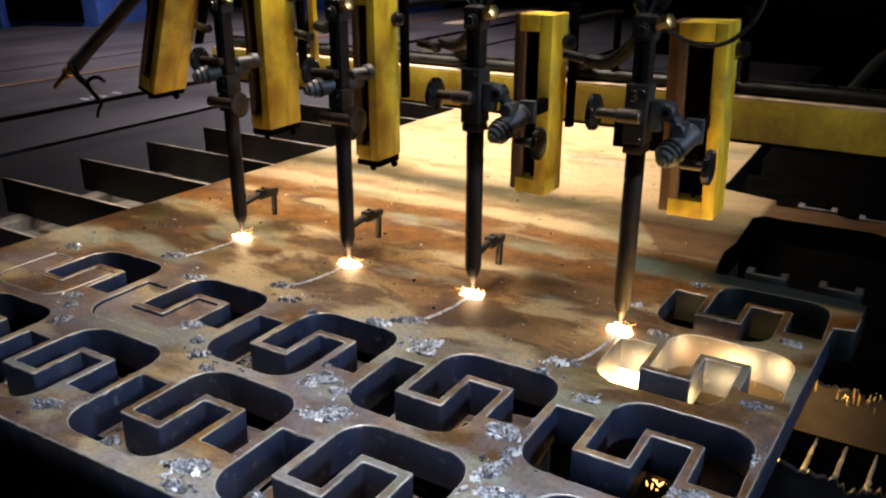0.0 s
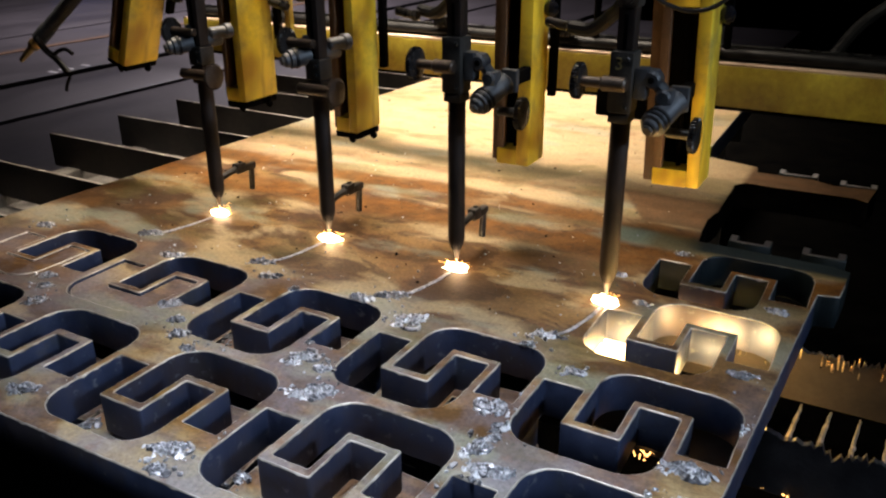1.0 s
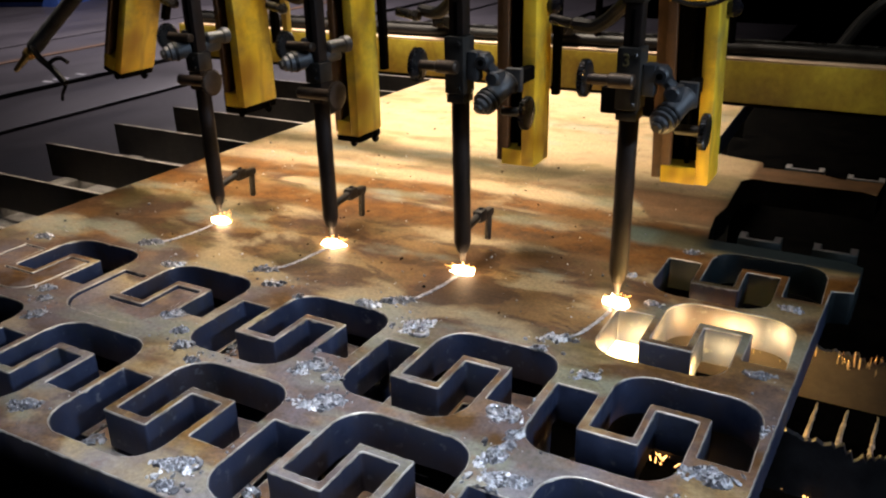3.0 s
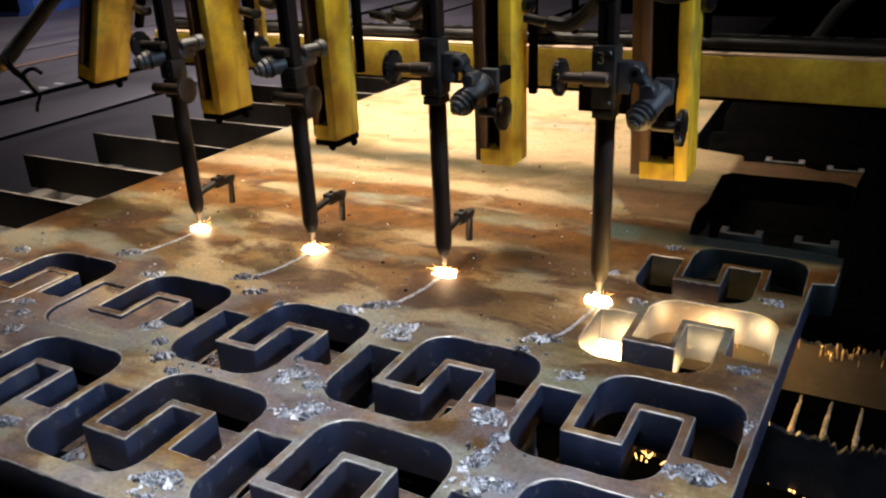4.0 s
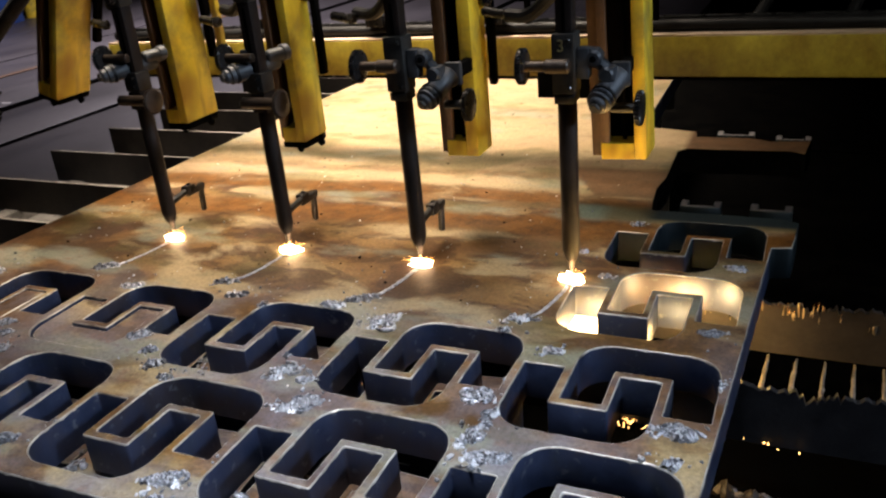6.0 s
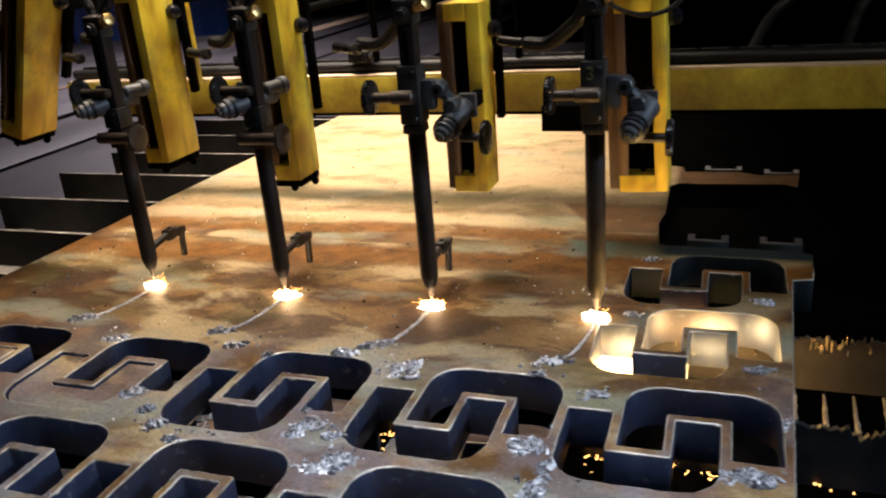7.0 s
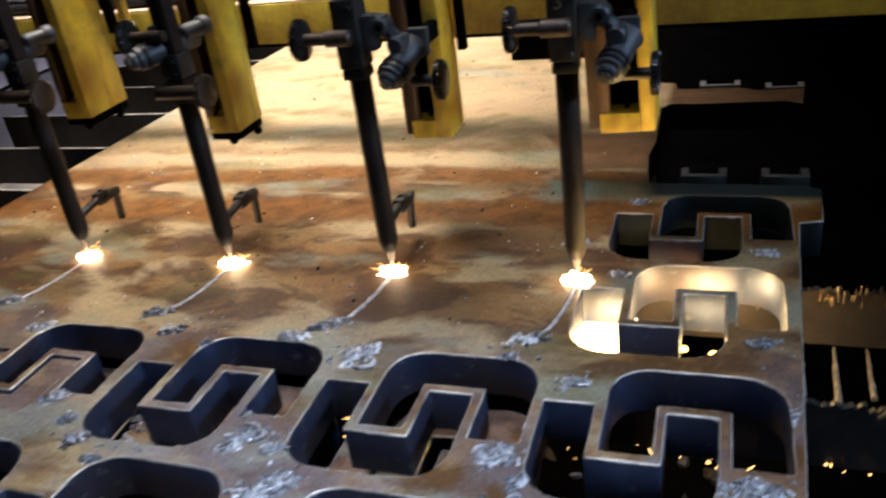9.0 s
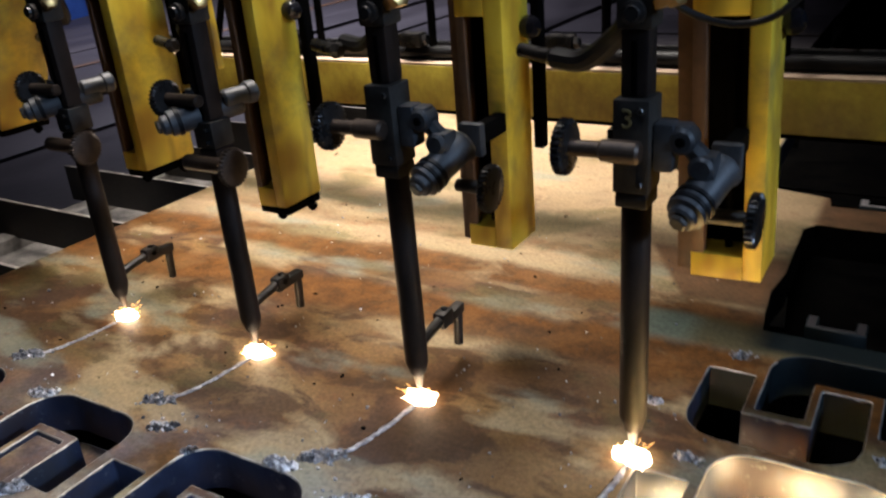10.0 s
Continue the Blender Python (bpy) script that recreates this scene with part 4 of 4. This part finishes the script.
for x, y, n in ((-0.420, -0.285, 16), (-0.424, -0.335, 9), (-0.410, 0.040, 12), (-0.404, -0.02, 7), (-0.078, -0.290, 14), (-0.070, -0.345, 8),
                (-0.768, -0.285, 10), (-0.764, -0.33, 8)):
    z = TOP - 0.0805
    bm = bmesh.new()
    for k in range(n):
        size = rng.uniform(0.003, 0.0085)
        clump(bm, rng, x + rng.gauss(0, 0.010), y + rng.gauss(0, 0.018), z + size * 0.2, size, 0.7, 1)
    solo("slag_flakes", bm, M_SLAG, "silver slag flakes lying on a dropped part", "slag", "fallen slag flakes", "stuff")

EMBERS = [(0.50, 0.38, 4, 0.006), (0.53, 0.38, 4, 0.006), (0.42, 0.25, 7, 0.015), (0.23, 0.27, 4, 0.010), (-0.37, 0.38, 3, 0.008), (0.30, 0.26, 8, 0.018),
          (0.44, 0.38, 6, 0.015), (0.505, 0.25, 10, 0.012), (-0.12, 0.24, 5, 0.010), (0.20, 0.38, 3, 0.004), (0.64, 0.28, 4, 0.010), (0.70, 0.27, 4, 0.012)]

# ---------------------------------------------------------------- the molten spray under the outer torch
t = thing("molten_spray", (0.0, 0.0, 0.0), label="white-hot molten spray under the cut-out beside the torch", category="molten metal")
rng = random.Random(21)
bm = bmesh.new()
for k in range(60):
    clump(bm, rng, 0.316 + rng.gauss(0, 0.020), rng.uniform(0.35, 0.53), 0.672 + rng.gauss(0, 0.008), rng.uniform(0.016, 0.028), 0.6)
tagged(part("pool", bm, M_SPRAY, t), "white-hot spray of molten metal", kind="stuff")
bm = tube([(0.278, 0.432, 0.730), (0.284, 0.435, 0.71), (0.292, 0.445, 0.69), (0.30, 0.46, 0.67)], 0.008, 10)
for v in bm.verts:
    v.co += Vector((noise.noise(v.co * 90), noise.noise(v.co * 80 + Vector((3, 1, 2))), 0)) * 0.004
part("jet", bm, M_SPRAY, t)
bm = bmesh.new()
for k in range(40):
    clump(bm, rng, rng.uniform(0.36, 0.56), rng.uniform(0.36, 0.50), 0.625 + rng.gauss(0, 0.008), rng.uniform(0.004, 0.012), 0.6)
tagged(part("splash", bm, M_MOLTEN, t), "glowing molten splash of droplets", kind="stuff")
point_lamp("molten_light", (0.325, 0.352, 0.708), 6.0, (1.0, 0.62, 0.19), 0.03)
point_lamp("molten_light", (0.49, 0.462, 0.740), 6.6, (1.0, 0.62, 0.20), 0.04)
point_lamp("molten_light", (0.487, 0.345, 0.738), 2.0, (1.0, 0.62, 0.20), 0.02)

bm = bmesh.new()
for x, y, n, w in EMBERS:
    for k in range(int(n * 1.7)):
        px, py = x + rng.gauss(0, w * 1.6), y + rng.gauss(0, 0.016)
        if rng.random() < 0.35:
            a = rng.uniform(0, 3.1)
            rod((px, py, 0.60), (px + 0.012 * math.cos(a), py + 0.012 * math.sin(a), 0.604), 0.0008, 5, bm)
        else:
            clump(bm, rng, px, py, 0.60, rng.uniform(0.0009, 0.0027), 0.7)
tagged(new("ember_bits", mesh_of("ember_bits", bm, M_MOLTEN)), "glowing droplets of cut metal under the plate", "embers", kind="stuff")
# black crusts on the pan
bm = bmesh.new()
heap = []
for k in range(300):
    heap.append((rng.uniform(-0.9, 0.6), rng.uniform(-0.75, 0.55), 0.322 + rng.uniform(0, 0.01), rng.uniform(0.008, 0.022)))
for k in range(1500):
    x, y = rng.uniform(0.58, 1.13), rng.uniform(-0.75, 0.40)
    heap.append((x, y, 0.325 + 0.10 * max(0, noise.noise((x * 4, y * 4, 2)) + 0.45) + rng.uniform(0, 0.012), rng.uniform(0.006, 0.021)))
for x, y, z, size in heap:
    clump(bm, rng, x, y, z, size, 0.8, 1)
tagged(new("slag_heap", mesh_of("slag_heap", bm, M_RUBBLE)), "dark brown and bluish slag rubble in the pan below the slats", "slag", kind="stuff")
# dross icicles along the nearest slat
for k in range(150):
    x = 0.40 + 0.0046 * k + rng.uniform(-0.003, 0.003)
    n = rng.uniform(0.010, 0.034)
    z = 0.690 + rng.uniform(-0.012, 0.010)
    r = rng.uniform(0.0010, 0.0028) * (1.6 if k % 11 == 0 else 1)
    bm = lathe([(0, r * 0.7), (n * 0.35, r), (n * 0.8, r * 0.75), (n, r * 0.25)], (x, 0.597 + rng.uniform(-0.008, 0.004), z),
               (x + rng.gauss(0, 0.06), 0.59, z + 1 if rng.random() < 0.6 else z - 1), 6)
    part("drip", bm, M_DROSS, table, "frozen drip of dross")

# ---------------------------------------------------------------- steel sheets beside and behind the table
SHEETS = [(-3.56, -2.30, -2.0, 12.8, 0.430), (-4.33, -3.58, -2.0, 12.8, 0.445), (-5.42, -4.36, -2.0, 12.8, 0.470), (-6.22, -5.44, -2.0, 12.6, 0.450),
          (-7.9, -6.25, -2.0, 9.2, 0.455), (-9.6, -7.94, -2.0, 9.2, 0.44)]
for x0, x1, y0, y1, z in SHEETS:
    solo("steel_sheet", box(x0, x1, y0, y1, z - 0.03, z, 0.003), M_SHEET, "dark blue-grey steel sheet lying in a long stack", "steel sheet", "stacked steel sheets")
for k in range(5):
    y0 = 3.1 + 0.85 * k
    solo("steel_sheet", box(-2.2, -0.2, y0, y0 + 0.82, 0.40, 0.43 + 0.008 * (k % 2), 0.003), M_SHEET, "dark blue-grey steel sheet lying in a long stack", "steel sheet", "stacked steel sheets")
for x0, x1, y0, y1 in ((-9.5, -6.25, -1.9, 8.9), (-6.2, -2.4, -1.9, 12.5), (-2.1, -0.3, 3.2, 7.2)):
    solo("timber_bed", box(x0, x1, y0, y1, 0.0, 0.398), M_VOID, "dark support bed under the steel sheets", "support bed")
for x, y in ((-4.44, 2.58), (-4.44, 2.66), (-4.44, 2.72), (-4.45, 2.86)):
    solo("chalk_mark", box(x - 0.045, x + 0.045, y - 0.014, y + 0.014, 0.4705, 0.4712), M_CHALK, "white chalk dash on a steel sheet", "chalk mark", "chalk marks")
solo("steel_strip", box(-5.45, -5.37, -2, 9, 0.4705, 0.478, 0.002), M_BROWN, "tan rusted steel strip on the sheets", "steel strip")

solo("steel_strip", box(-5.0, -4.72, 8.4, 12.7, 0.4705, 0.478, 0.002), M_PLANK, "pale tan strip lying on the steel sheets", "strip")

# a blue machine and a yellow post far across the hall
t = thing("press", (-9.6, 6.2, 0.0), (0, 0, 20), "blue enamelled machine far across the hall", "machine")
part("body", box(-0.8, 0.8, -0.6, 0.6, 0.0, 1.5, 0.03), M_BLUE, t)
part("leg", box(-0.75, -0.5, -0.75, -0.6, 0.0, 0.9, 0.02), M_BLUE, t)
part("cover", box(-0.6, 0.6, -0.63, -0.6, 0.5, 1.2, 0.01), M_VOID, t)
t = thing("container", (-8.1, 10.6, 0.0), (0, 0, 36), "bright blue painted steel container behind the sheets", "container")
part("body", box(-1.5, 1.5, -0.6, 0.6, 0.05, 2.3, 0.02), M_BLUE, t)
for k in range(9):
    part("rib", box(-1.4 + 0.35 * k - 0.05, -1.4 + 0.35 * k + 0.05, -0.63, -0.6, 0.15, 2.2, 0.008), M_BLUE, t)
part("base_rail", box(-1.5, 1.5, -0.62, 0.62, 0.0, 0.05), M_VOID, t)
t2 = thing("post", (-9.2, 7.3, 0.0), label="yellow painted steel safety post", category="post")
part("tube", rod((0, 0, 0), (0, 0, 1.9), 0.09, 20), M_YELLOW, t2)
part("foot", box(-0.15, 0.15, -0.15, 0.15, 0, 0.02, 0.004), M_YELLOW, t2)
solo("thin_post", box(-0.925, -0.905, 0.91, 0.93, 1.20, 1.75, 0.003), M_YELLOW, "thin yellow upright bar on the gantry", "bar")

# ---------------------------------------------------------------- the idle torch at the end of the row
t = thing("idle_torch", (-1.575, 0.55, 1.186), label="unlit dark torch leaning aside with a brass nozzle", category="cutting torch", group="cutting torches")
lean = Vector((math.sin(radians(56)), 0, math.cos(radians(56))))
part("barrel", lathe([(-0.01, 0.015), (0.0, 0.0225), (0.06, 0.0225), (0.064, 0.0205), (0.50, 0.0205)], (0, 0, 0), lean, 24), M_SLATE, t)
part("nozzle", lathe([(0.008, 0.014), (0.024, 0.014), (0.03, 0.019), (0.044, 0.019), (0.048, 0.012), (0.12, 0.0085), (0.135, 0.0075)], (0, 0, 0), -lean, 12), M_BRASS, t, "brass nozzle")
part("holder", box(0.25, 0.33, 0.015, 0.65, 0.24, 0.30, 0.004), M_VOID, t, "dark holder arm")
arm = tube([(0.015, -0.02, 0.005), (0.045, -0.02, -0.028), (0.085, -0.02, -0.05), (0.115, -0.02, -0.075), (0.137, -0.02, -0.092)], 0.0095, 10)
tube([(0.075, -0.02, -0.042), (0.11, -0.02, -0.024), (0.14, -0.02, -0.020), (0.165, -0.02, -0.030)], 0.006, 8, arm)
tube([(0.137, -0.02, -0.098), (0.115, -0.02, -0.125), (0.108, -0.02, -0.145)], 0.005, 8, arm)
part("igniter", arm, M_BLACK, t, "small bent igniter pipe")

# ---------------------------------------------------------------- hoses and cables


def hose(points, r, material=None, label="black rubber gas hose hung over the gantry", name="gas_hose"):
    return solo(name, tube(points, r, 10, None, 10), material or M_BLACK, label, "hose", "gas hoses")


hose([(0.125, 0.53, 1.335), (0.17, 0.52, 1.335), (0.215, 0.50, 1.365), (0.25, 0.47, 1.41), (0.26, 0.50, 1.55)], 0.014)
hose([(0.27, 0.50, 1.44), (0.29, 0.53, 1.398), (0.35, 0.55, 1.376), (0.405, 0.56, 1.396), (0.44, 0.58, 1.46), (0.44, 0.6, 1.6)], 0.0045)
hose([(-0.235, 0.55, 1.345), (-0.18, 0.53, 1.345), (-0.13, 0.50, 1.38), (-0.10, 0.47, 1.43), (-0.10, 0.5, 1.56)], 0.013)
hose([(-0.60, 0.56, 1.36), (-0.55, 0.54, 1.36), (-0.49, 0.50, 1.40), (-0.46, 0.47, 1.46), (-0.46, 0.5, 1.58)], 0.013)
hose([(-0.95, 0.56, 1.38), (-0.90, 0.54, 1.38), (-0.85, 0.50, 1.42), (-0.82, 0.47, 1.48), (-0.82, 0.5, 1.6)], 0.013)
for x in (0.115, -0.245, -0.61, -0.96):
    bm = rod((x - 0.05, 0.53 + 0.02, 1.34), (x + 0.005, 0.53, 1.336), 0.010, 16)
    rod((x + 0.002, 0.53, 1.336), (x + 0.018, 0.53, 1.336), 0.013, 6, bm)
    solo("hose_fitting", bm, M_KNOB, "bright steel hose fitting behind the torch", "hose fitting", "hose fittings")

for k in range(7):
    rng2 = random.Random(50 + k)
    x = 0.55 + 0.22 * k
    hose([(x, 1.25, 1.20), (x + 0.05, 1.40, 1.27 + 0.02 * k), (x + 0.12 + rng2.uniform(0, 0.1), 1.50, 1.34 + rng2.uniform(0, 0.12)), (x + 0.28, 1.62, 1.36 + rng2.uniform(0, 0.2)),
          (x + 0.42, 1.75, 1.25 + rng2.uniform(0, 0.1)), (x + 0.45, 1.9, 1.10)], 0.015)
